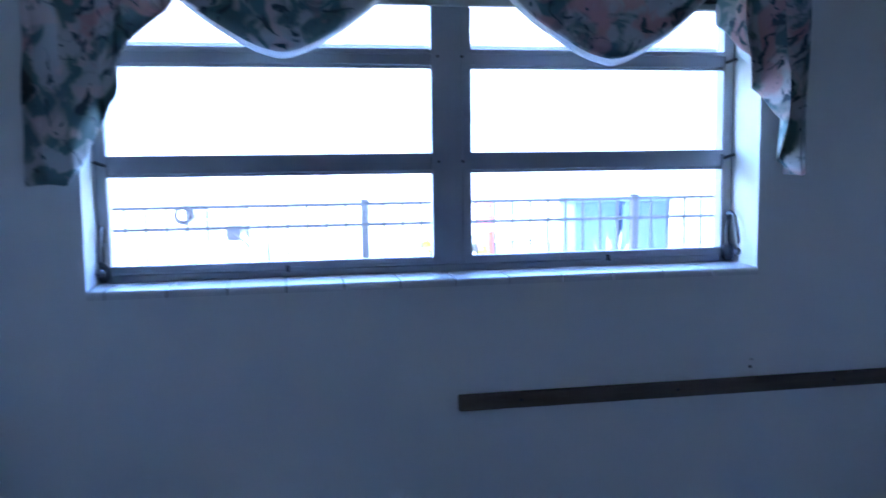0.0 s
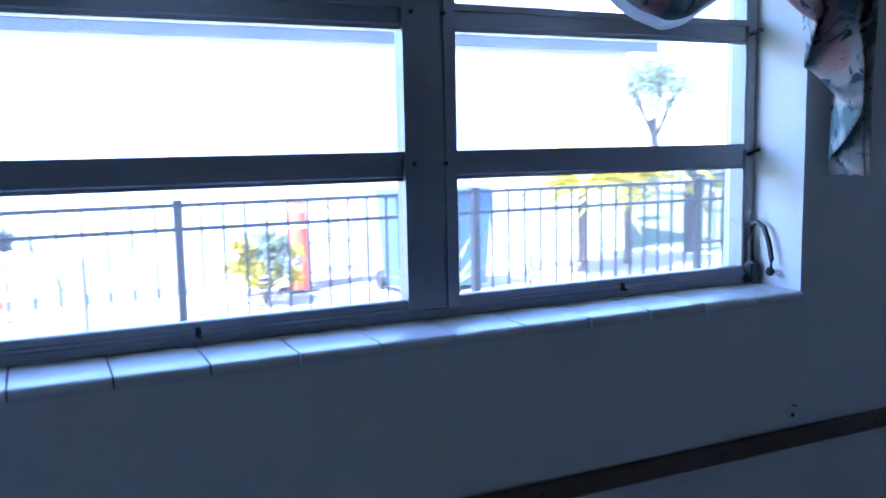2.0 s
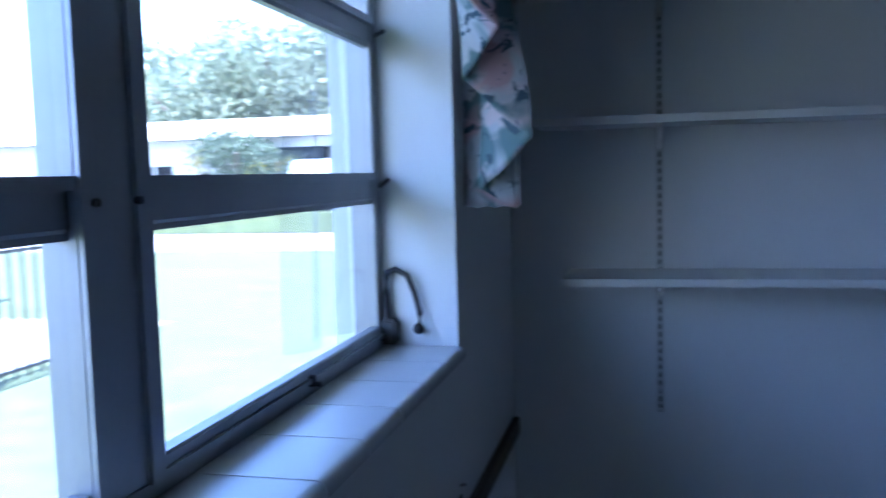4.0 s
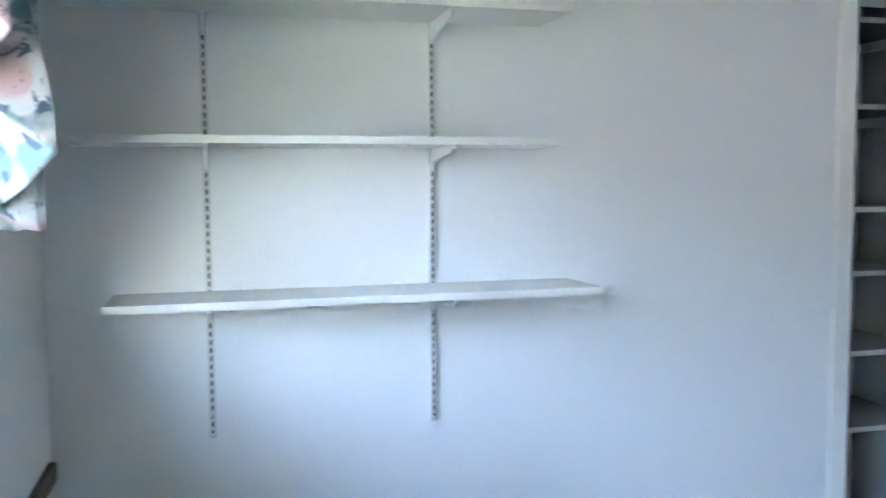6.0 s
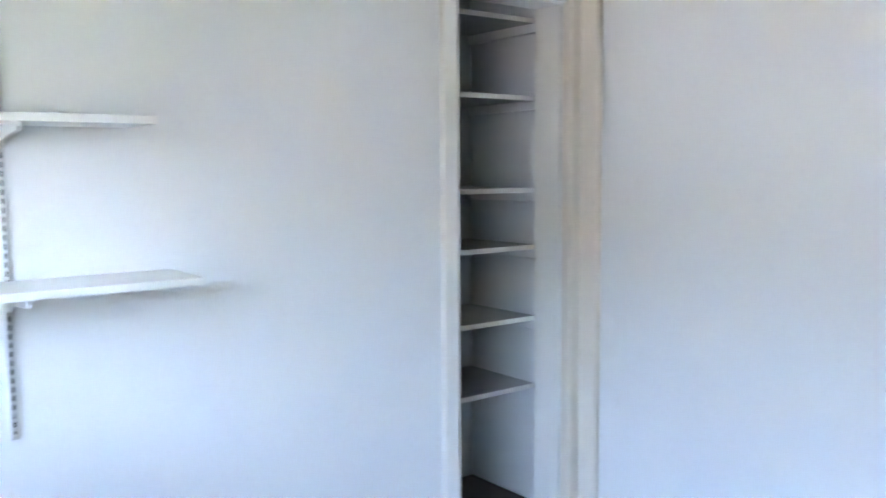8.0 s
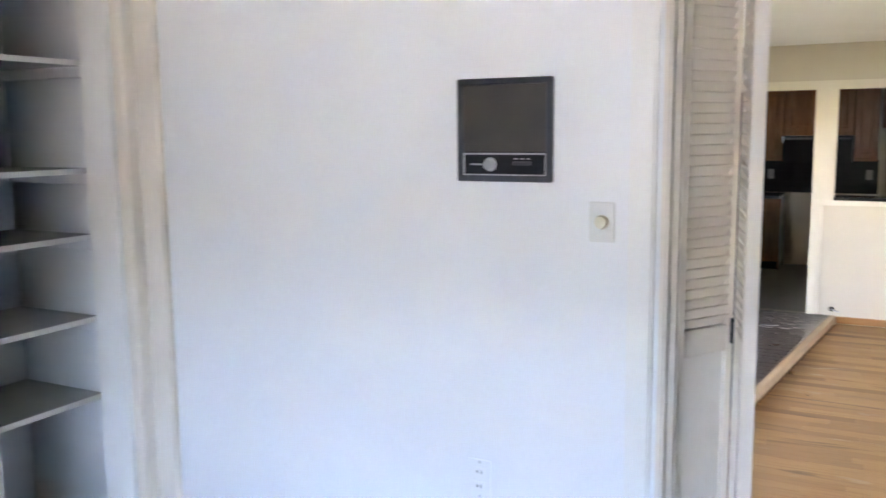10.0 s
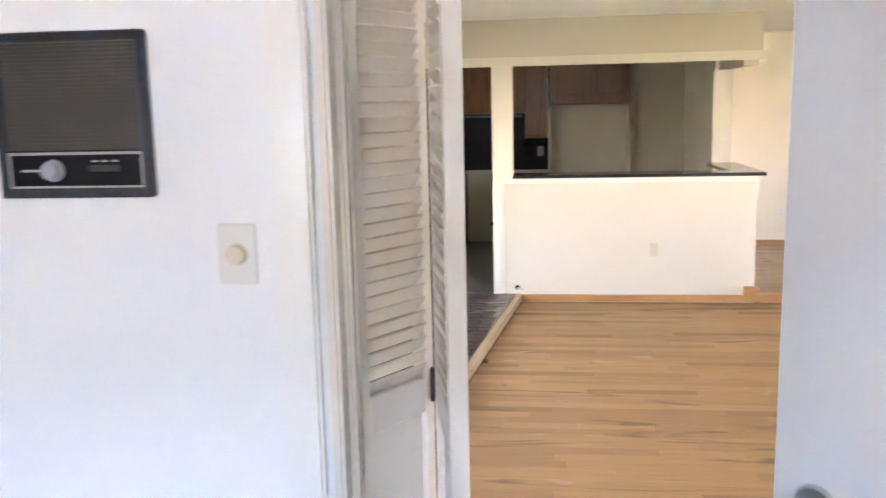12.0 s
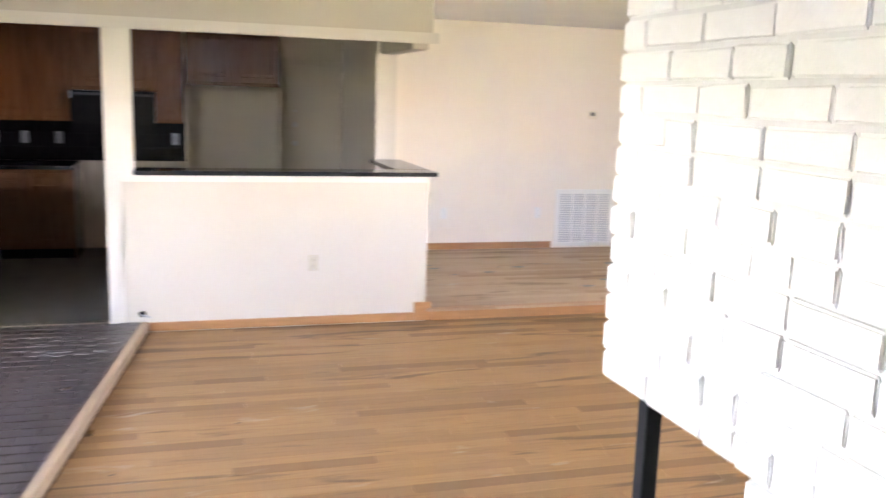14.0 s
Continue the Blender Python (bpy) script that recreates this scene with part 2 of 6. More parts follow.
def curtain_material():
    m = bpy.data.materials.new("floral_chintz")
    m.use_nodes = True
    n, l = m.node_tree.nodes, m.node_tree.links
    b = n["Principled BSDF"]
    b.inputs["Roughness"].default_value = 0.65
    tc = n.new("ShaderNodeTexCoord")

    def blotch(scale, lo, hi, distort=1.2):
        t = n.new("ShaderNodeTexNoise")
        t.inputs["Scale"].default_value, t.inputs["Detail"].default_value, t.inputs["Distortion"].default_value = scale, 3, distort
        l.new(tc.outputs["Object"], t.inputs["Vector"])
        r = n.new("ShaderNodeMapRange")
        r.inputs["From Min"].default_value, r.inputs["From Max"].default_value = lo, hi
        l.new(t.outputs[0], r.inputs[0])
        return r.outputs[0]

    def over(a, colour, fac):
        x = n.new("ShaderNodeMix")
        x.data_type = 'RGBA'
        if isinstance(a, tuple):
            x.inputs[6].default_value = (*a, 1)
        else:
            l.new(a, x.inputs[6])
        x.inputs[7].default_value = (*colour, 1)
        l.new(fac, x.inputs[0])
        return x.outputs[2]
    c = over((0.56, 0.57, 0.57), (0.15, 0.235, 0.235), blotch(6, 0.47, 0.54, 1.8))
    c = over(c, (0.58, 0.38, 0.38), blotch(4.6, 0.54, 0.62))
    c = over(c, (0.68, 0.58, 0.57), blotch(7.5, 0.57, 0.65))
    c = over(c, (0.06, 0.10, 0.13), blotch(11, 0.585, 0.65, 2.6))
    l.new(c, b.inputs["Base Color"])
    tr = n.new("ShaderNodeBsdfTranslucent")
    l.new(c, tr.inputs[0])
    mx = n.new("ShaderNodeMixShader")
    mx.inputs[0].default_value = 0.15
    l.new(b.outputs[0], mx.inputs[1]), l.new(tr.outputs[0], mx.inputs[2])
    l.new(mx.outputs[0], n["Material Output"].inputs[0])
    return m


def glass_material(name, tint=(0.96, 0.98, 0.98), dust=0.015):
    m = bpy.data.materials.new(name)
    m.use_nodes = True
    n, l = m.node_tree.nodes, m.node_tree.links
    n.remove(n["Principled BSDF"])
    t, g, mx = n.new("ShaderNodeBsdfTransparent"), n.new("ShaderNodeBsdfGlossy"), n.new("ShaderNodeMixShader")
    t.inputs[0].default_value = (*tint, 1)
    g.inputs["Roughness"].default_value = 0.02
    mx.inputs[0].default_value = 0.04
    l.new(t.outputs[0], mx.inputs[1]), l.new(g.outputs[0], mx.inputs[2])
    # a film of dust, thicker in runs and wipe marks
    film, add = n.new("ShaderNodeBsdfTranslucent"), n.new("ShaderNodeMixShader")
    film.inputs[0].default_value = (0.86, 0.86, 0.86, 1)
    tc, mp, run, amount = n.new("ShaderNodeTexCoord"), n.new("ShaderNodeMapping"), n.new("ShaderNodeTexNoise"), n.new("ShaderNodeMapRange")
    mp.inputs["Scale"].default_value = (5, 5, 1.2)
    run.inputs["Scale"].default_value, run.inputs["Detail"].default_value, run.inputs["Distortion"].default_value = 1.6, 5, 0.8
    amount.inputs["From Min"].default_value, amount.inputs["From Max"].default_value = 0.35, 0.75
    amount.inputs["To Min"].default_value, amount.inputs["To Max"].default_value = dust * 0.4, dust * 1.7
    l.new(tc.outputs["Object"], mp.inputs[0]), l.new(mp.outputs[0], run.inputs["Vector"]), l.new(run.outputs[0], amount.inputs[0]), l.new(amount.outputs[0], add.inputs[0])
    l.new(mx.outputs[0], add.inputs[1]), l.new(film.outputs[0], add.inputs[2])
    l.new(add.outputs[0], n["Material Output"].inputs[0])
    return m


LINING = material("white_lining", (0.80, 0.80, 0.80), 0.7, var=0.03, bump=0.05)
def let_light_through(m, share):
    """Leaves and thin cloth also pass light on."""
    n, l = m.node_tree.nodes, m.node_tree.links
    b, t, mx = n["Principled BSDF"], n.new("ShaderNodeBsdfTranslucent"), n.new("ShaderNodeMixShader")
    l.new(b.inputs["Base Color"].links[0].from_socket, t.inputs[0])
    mx.inputs[0].default_value = share
    l.new(b.outputs[0], mx.inputs[1]), l.new(t.outputs[0], mx.inputs[2]), l.new(mx.outputs[0], n["Material Output"].inputs[0])


for _m in (LEAF, PALELEAF, LEAFY, LINING):
    let_light_through(_m, 0.5)
def screen_material():
    """Fine wire mesh: mostly open, the wires grey."""
    m = bpy.data.materials.new("fly_screen_mesh")
    m.use_nodes = True
    n, l = m.node_tree.nodes, m.node_tree.links
    b, t, mx = n["Principled BSDF"], n.new("ShaderNodeBsdfTransparent"), n.new("ShaderNodeMixShader")
    b.inputs["Base Color"].default_value, b.inputs["Roughness"].default_value = (0.62, 0.64, 0.66, 1), 0.6
    mx.inputs[0].default_value = 0.26
    l.new(t.outputs[0], mx.inputs[1]), l.new(b.outputs[0], mx.inputs[2]), l.new(mx.outputs[0], n["Material Output"].inputs[0])
    return m


SCREEN = screen_material()
CHINTZ = curtain_material()
GLASS = glass_material("window_glass")
CLEARGLASS = glass_material("door_glass", dust=0.02)


# ---- building helpers ----
def add_box(bm, a, b, bevel=0.0, seg=1):
    """An axis-aligned box between two corners, with its edges rounded by bevel."""
    lo, hi = [min(p, q) for p, q in zip(a, b)], [max(p, q) for p, q in zip(a, b)]
    m = Matrix.LocRotScale(Vector([(p + q) / 2 for p, q in zip(lo, hi)]), None, Vector([max(q - p, 1e-4) for p, q in zip(lo, hi)]))
    made = bmesh.ops.create_cube(bm, size=1, matrix=m)["verts"]
    if bevel:
        edges = list({e for v in made for e in v.link_edges})
        bmesh.ops.bevel(bm, geom=edges, offset=bevel, segments=seg, affect='EDGES', clamp_overlap=True)
    return bm


def add_cyl(bm, p, q, r, r2=None, n=16):
    p, q = Vector(p), Vector(q)
    d = q - p
    m = Matrix.Translation((p + q) / 2) @ d.to_track_quat("Z", "Y").to_matrix().to_4x4()
    bmesh.ops.create_cone(bm, cap_ends=True, segments=n, radius1=r, radius2=r if r2 is None else r2, depth=d.length, matrix=m)
    return bm


def add_ball(bm, c, r, sx=1, sy=1, sz=1, n=16):
    bmesh.ops.create_uvsphere(bm, u_segments=n, v_segments=n // 2 + 2, radius=r, matrix=Matrix.Translation(c) @ Matrix.Diagonal((sx, sy, sz, 1)))
    return bm


def add_tube(bm, pts, r, n=8):
    """A round bar along a line of points."""
    pts = [Vector(p) for p in pts]
    rings = []
    for i, p in enumerate(pts):
        d = (pts[min(i + 1, len(pts) - 1)] - pts[max(i - 1, 0)]).normalized()
        q = d.to_track_quat("Z", "Y")
        rings.append([bm.verts.new(p + q @ Vector((r * math.cos(a * 2 * math.pi / n), r * math.sin(a * 2 * math.pi / n), 0))) for a in range(n)])
    for a, b in zip(rings, rings[1:]):
        for i in range(n):
            bm.faces.new((a[i], a[(i + 1) % n], b[(i + 1) % n], b[i]))
    bm.faces.new(rings[0][::-1]), bm.faces.new(rings[-1])
    return bm


def mesh_of(bm, name, mat, smooth=False):
    bmesh.ops.recalc_face_normals(bm, faces=bm.faces)
    me = bpy.data.meshes.new(name)
    bm.to_mesh(me)
    bm.free()
    me.materials.append(mat)
    if smooth:
        for p in me.polygons:
            p.use_smooth = True
        me.set_sharp_from_angle(angle=radians(35))
    return me


def part(name, bm, mat, parent=None, label="", smooth=False):
    ob = new(name, mesh_of(bm, name, mat, smooth))
    if parent:
        ob.parent = parent
        ob.matrix_parent_inverse = parent.matrix_basis.inverted()
    if label:
        tagged(ob, label)
    return ob


def thing(name, label, category, at=(0, 0, 0), group="", rz=0):
    """The Empty at a thing's base; its parts are built in the world's coordinates and hang on it."""
    ob = new(name)
    ob.empty_display_size = 0.1
    ob.matrix_basis = pose(*at, 0, 0, rz)
    return tagged(ob, label, category, group)


def structure(name, bm, mat, label, category="wall"):
    return tagged(part(name, bm, mat), label, category, kind="structure")


def box(a, b, bevel=0.0, seg=1):
    return add_box(bmesh.new(), a, b, bevel, seg)


def wall_with_holes(axis, at, thick, lo, hi, z0, z1, holes):
    """A wall along x (axis 'x', standing at y=at..at+thick) or along y, with openings (from, to, bottom, top)."""
    bm = bmesh.new()

    def put(u0, u1, a, b):
        if u1 - u0 > 1e-4 and b - a > 1e-4:
            if axis == "x":
                add_box(bm, (u0, at, a), (u1, at + thick, b))
            else:
                add_box(bm, (at, u0, a), (at + thick, u1, b))
    u = lo
    for h0, h1, b, t in sorted(holes):
        put(u, h0, z0, z1), put(h0, h1, z0, b), put(h0, h1, t, z1)
        u = h1
    put(u, hi, z0, z1)
    return bm
# ---- plan, metres ----
BF, BC = 0.18, 2.55            # bedroom floor and ceiling
LF, PF, RF = -0.06, 0.0, 0.03  # sunken oak floor, paver and kitchen floor, raised oak floor
LC = 2.35                      # living room ceiling
S = -2.92                      # bedroom's south wall
H = -9.02                      # half wall of the kitchen
EX = -0.56                     # living room's east wall
XW, YS = -8.0, -12.0

# ---- large structure ----
structure("ground", box((-60, 0.2, -0.5), (60, 160, -0.12)), GRASS, "sunlit green lawn around the house", "ground")
structure("ground_behind", box((-60, -60, -0.6), (60, 0.2, -0.2)), GRASS, "green lawn behind the house", "ground")
structure("driveway", box((-14, 5.4, -0.12), (7.2, 9.8, -0.112)), ROADMAT, "pale concrete drive beyond the fence", "road")
structure("road", box((17.0, -60, -0.12), (23.5, 90, -0.112)), ROADMAT, "pale street across the lawn", "road")
structure("ground_far_lot", box((23.5, -2, -0.12), (48, 30, 0.55), 0.03), GRASS, "raised lawn of the lot across the street", "ground")
structure("floor_bedroom", box((-3.05, -3.04, -0.1), (0.74, 0.2, BF)), PALEFLOOR, "plain brown bedroom floor", "floor")
structure("ceiling_bedroom", box((-3.05, -3.04, BC), (0.74, 0.2, BC + 0.1)), CEIL, "white textured bedroom ceiling", "ceiling")
WX0, WX1, WZ0, WZ1 = -2.555, -0.70, 1.265, 2.12
structure("wall_north", wall_with_holes("x", 0.0, 0.25, -3.05, 0.74, -0.2, 2.75, [(WX0, WX1, WZ0, WZ1)]), WALL, "white painted wall with a wide window", "wall")
CY0, CY1, CZ1 = -2.835, -2.345, 2.2
structure("wall_east", wall_with_holes("y", 0.0, 0.12, -2.92, 0.0, BF, BC, [(CY0, CY1, BF, CZ1)]), WALL, "white painted wall with a narrow closet opening", "wall")
DX0, DX1, DZ = -2.62, -1.70, 2.22
structure("wall_south", wall_with_holes("x", -3.04, 0.12, -3.05, 0.74, -0.2, 2.75, [(DX0, DX1, BF, DZ)]), WALL, "white painted wall with a doorway to the living room", "wall")
structure("wall_west", wall_with_holes("y", -3.05, 0.10, -2.92, 0.0, BF, BC, [(-2.07, -1.27, BF, 2.22)]), WALL, "white painted wall with a side door", "wall")
structure("wall_side_closet", wall_with_holes("y", -3.95, 0.10, -3.04, 0.2, -0.2, 2.75, []), WALL, "white wall behind the side door", "wall")
structure("floor_side_closet", box((-3.85, -3.04, -0.1), (-3.05, 0.2, BF)), CARPET, "dark floor behind the side door", "floor")
structure("ceiling_side_closet", box((-3.95, -3.04, BC), (-3.05, 0.2, BC + 0.1)), CEIL, "white ceiling behind the side door", "ceiling")
structure("wall_side_closet_ends", add_box(box((-3.85, 0.0, -0.2), (-3.05, 0.2, 2.75)), (-3.85, -3.04, BF), (-3.05, -2.92, BC)), WALL, "white end walls behind the side door", "wall")
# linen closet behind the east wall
structure("wall_closet_back", box((0.62, -2.92, BF), (0.74, 0.0, BC)), SHADEDCLOSET, "white closet back with shade put into its colour", "wall")
# set far north, out of view, so less light bounces in the closet
structure("wall_closet_side", box((0.12, -1.5, BF), (0.62, -1.4, BC)), SHADEDCLOSET, "white closet side with shade put into its colour", "wall")
structure("floor_closet", box((0.0, -2.92, BF), (0.62, -1.5, BF + 0.09), 0.004), CARPET, "dark raised closet floor", "floor")

# living room and kitchen shell
structure("floor_base", box((XW, YS - 0.12, -0.4), (0.3, -3.04, LF - 0.018)), SUBFLOOR, "dark subfloor under the planks", "floor")
structure("floor_kitchen", box((-3.69, YS, LF - 0.017), (0.3, H - 0.06, PF)), KFLOOR, "dusty pale kitchen floor", "floor")
structure("ceiling_living", box((XW, YS - 0.12, LC), (0.3, -3.04, LC + 0.1)), CEIL, "white textured living room ceiling", "ceiling")
# SY1 lies out of view, moved north so the door lights the brick
SY0, SY1, SZ1 = -8.5, -4.6, 1.88
structure("wall_living_east", wall_with_holes("y", EX, 0.12, H, -3.04, -0.3, LC, [(SY0, SY1, 0.03, SZ1)]), CREAM, "cream wall with a sliding glass door", "wall")
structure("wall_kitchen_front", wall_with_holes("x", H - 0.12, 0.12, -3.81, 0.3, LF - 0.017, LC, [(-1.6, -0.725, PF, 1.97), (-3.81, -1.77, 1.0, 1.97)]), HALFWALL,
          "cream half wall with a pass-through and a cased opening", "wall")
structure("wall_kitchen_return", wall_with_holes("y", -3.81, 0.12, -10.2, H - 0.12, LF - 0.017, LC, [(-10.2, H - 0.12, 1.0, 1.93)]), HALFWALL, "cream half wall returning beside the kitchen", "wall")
structure("wall_kitchen_west", box((-3.81, YS, LF - 0.017), (-3.66, -10.2, LC)), CREAM, "cream kitchen wall end", "wall")
structure("wall_kitchen_back", box((-3.81, YS - 0.12, -0.3), (0.3, YS, LC)), BIEGE, "beige kitchen back wall", "wall")
structure("wall_kitchen_east", box((0.18, YS, -0.3), (0.3, H - 0.12, LC)), BIEGE, "beige kitchen side wall", "wall")
structure("wall_far", box((XW, -11.52, -0.3), (-3.81, -11.4, LC)), CREAM, "cream far wall of the raised area", "wall")
# the hole is made up, out of view, to brighten the living room
structure("wall_living_west", wall_with_holes("y", XW - 0.12, 0.12, YS, -3.04, -0.3, LC, [(-7.9, -5.1, 1.0, 2.0)]), CREAM, "cream west wall with an unseen opening added for light", "wall")
structure("wall_living_north", box((XW, -3.04, -0.3), (-3.95, -2.92, LC)), CREAM, "cream north wall", "wall")
# west edge carried out, unseen, to keep sun off the west opening
structure("roof", add_box(box((-9.5, YS - 0.3, 2.76), (1.0, 1.0, 2.86)), (-9.5, 0.95, 2.62), (1.0, 1.0, 2.76)), STUCCO, "white roof slab with an overhanging eave", "roof")
# two unseen slabs, added to block sky light into the living room
structure("added_shade_roof_east", box((1.0, -9.4, 2.6), (3.6, -3.1, 2.7)), STUCCO, "unseen slab added to shade the sliding door", "roof")
structure("added_shade_roof_west", box((-12.0, -9.4, 2.6), (-9.5, -3.6, 2.7)), STUCCO, "unseen slab added to shade the west opening", "roof")
structure("floor_raised_base", box((XW, -11.4, LF - 0.017), (-3.81, -9.0, RF - 0.018)), SUBFLOOR, "base of the raised oak floor", "floor")
PVX0, PVS = -1.82, 0.121  # paver edge at the half wall, and its slant
_bm = bmesh.new()
_v = [_bm.verts.new(p) for p in ((PVX0 + 0.03, H, LF - 0.02), (EX, H, LF - 0.02), (EX, -3.04, LF - 0.02), (PVX0 + 0.03 + PVS * 5.98, -3.04, LF - 0.02))]
_f = _bm.faces.new(_v)
_r = bmesh.ops.extrude_face_region(_bm, geom=[_f])
bmesh.ops.translate(_bm, verts=[g for g in _r["geom"] if isinstance(g, bmesh.types.BMVert)], vec=(0, 0, 0.072))
structure("paver_bed", _bm, MORTAR, "mortar bed of the raised paver strip", "floor")
for _nm, _u0, _u1, _z1, _mt, _lb in (("wood_nosing", 0.0, 0.046, 0.066, NOSING, "worn pale wooden nosing along the paver strip"), ("wood_border", 0.0465, 0.060, 0.064, BORDER, "thin dull brown strip beside the pavers")):
    structure(_nm, add_box(bmesh.new(), (_u0, 0, 0), (_u1, 6.02, _z1), 0.003, 2), _mt, _lb, "trim").matrix_basis = pose(PVX0 - 0.02, H, LF, 0, 0, -math.degrees(math.atan(PVS)))


# ---- trim ----
def casing_boards(name, label, boards, mat=TRIM, bevel=0.006):
    bm = bmesh.new()
    for a, b in boards:
        add_box(bm, a, b, bevel, 2)
    return structure(name, bm, mat, label, "trim")


casing_boards("trim_closet", "white painted closet casing", [((-0.022, CY1, BF), (-0.001, CY1 + 0.065, CZ1)), ((-0.022, CY0 - 0.03, CZ1), (-0.001, CY1 + 0.065, CZ1 + 0.065)),
                                                              ((-0.012, CY1 - 0.016, BF), (0.125, CY1 - 0.001, CZ1)), ((-0.012, CY0 + 0.001, BF), (0.125, CY0 + 0.016, CZ1))])
casing_boards("trim_closet_corner", "cream painted corner casing beside the closet", [((-0.13, S + 0.001, BF), (-0.001, S + 0.03, BC)), ((-0.05, S + 0.03, BF), (-0.002, CY0, BC))], LOUVER)
casing_boards("trim_door_south", "cream painted doorway casing", [((DX1 + 0.012, S + 0.001, BF), (DX1 + 0.075, S + 0.022, DZ)), ((DX0 - 0.075, S + 0.001, BF), (DX0 - 0.012, S + 0.022, DZ)),
                                                                  ((DX0 - 0.075, S + 0.001, DZ), (DX1 + 0.075, S + 0.022, DZ + 0.065))], TRIM)
casing_boards("jamb_door_south", "cream painted door jamb", [((DX1 - 0.018, -3.05, BF), (DX1 + 0.001, S + 0.008, DZ)), ((DX0 - 0.001, -3.05, BF), (DX0 + 0.018, S + 0.008, DZ)),
                                                             ((DX0 + 0.018, -3.05, DZ - 0.018), (DX1 - 0.018, S + 0.008, DZ + 0.001)), ((DX1 - 0.031, -2.99, BF), (DX1 - 0.018, -2.955, DZ - 0.018))], LOUVER)
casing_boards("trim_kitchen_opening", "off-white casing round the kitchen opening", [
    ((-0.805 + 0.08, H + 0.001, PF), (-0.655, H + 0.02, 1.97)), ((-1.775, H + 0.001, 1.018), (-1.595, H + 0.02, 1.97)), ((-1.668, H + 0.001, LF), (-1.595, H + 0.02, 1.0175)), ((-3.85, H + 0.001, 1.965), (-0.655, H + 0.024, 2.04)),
    ((-3.83, H + 0.001, 0.975), (-1.669, H + 0.02, 1.0175)), ((-1.692, H + 0.001, PF + 0.01), (-1.669, H + 0.012, 0.975))], DIMTRIM)
casing_boards("trim_far_post", "off-white end casing of the kitchen wall", [((-3.825, -10.2, 1.05), (-3.645, -10.19, 1.93)), ((-3.825, -10.3, 1.05), (-3.811, -10.2, 1.93))], DIMTRIM)
casing_boards("baseboard_half_wall", "orange stained wood baseboard", [((-3.72, H + 0.001, LF), (PVX0 - 0.02, H + 0.016, LF + 0.062)), ((-3.85, H + 0.001, LF), (-3.72, H + 0.024, LF + 0.14)), ((-3.85, H - 0.12, LF + 0.09), (-3.812, H, LF + 0.14))], BASEWOOD, 0.004)
casing_boards("baseboard_far", "orange stained wood baseboard", [((-5.84, -11.399, RF), (-3.812, -11.384, RF + 0.07)), ((XW, -11.399, RF), (-6.56, -11.384, RF + 0.07))], BASEWOOD, 0.004)
casing_boards("riser_raised_floor", "stained wood riser and nosing of the raised floor", [((XW, -9.0, LF), (-3.85, -8.985, RF - 0.018)), ((XW, -9.03, RF - 0.018), (-3.85, -8.975, RF + 0.002))], BASEWOOD, 0.004)

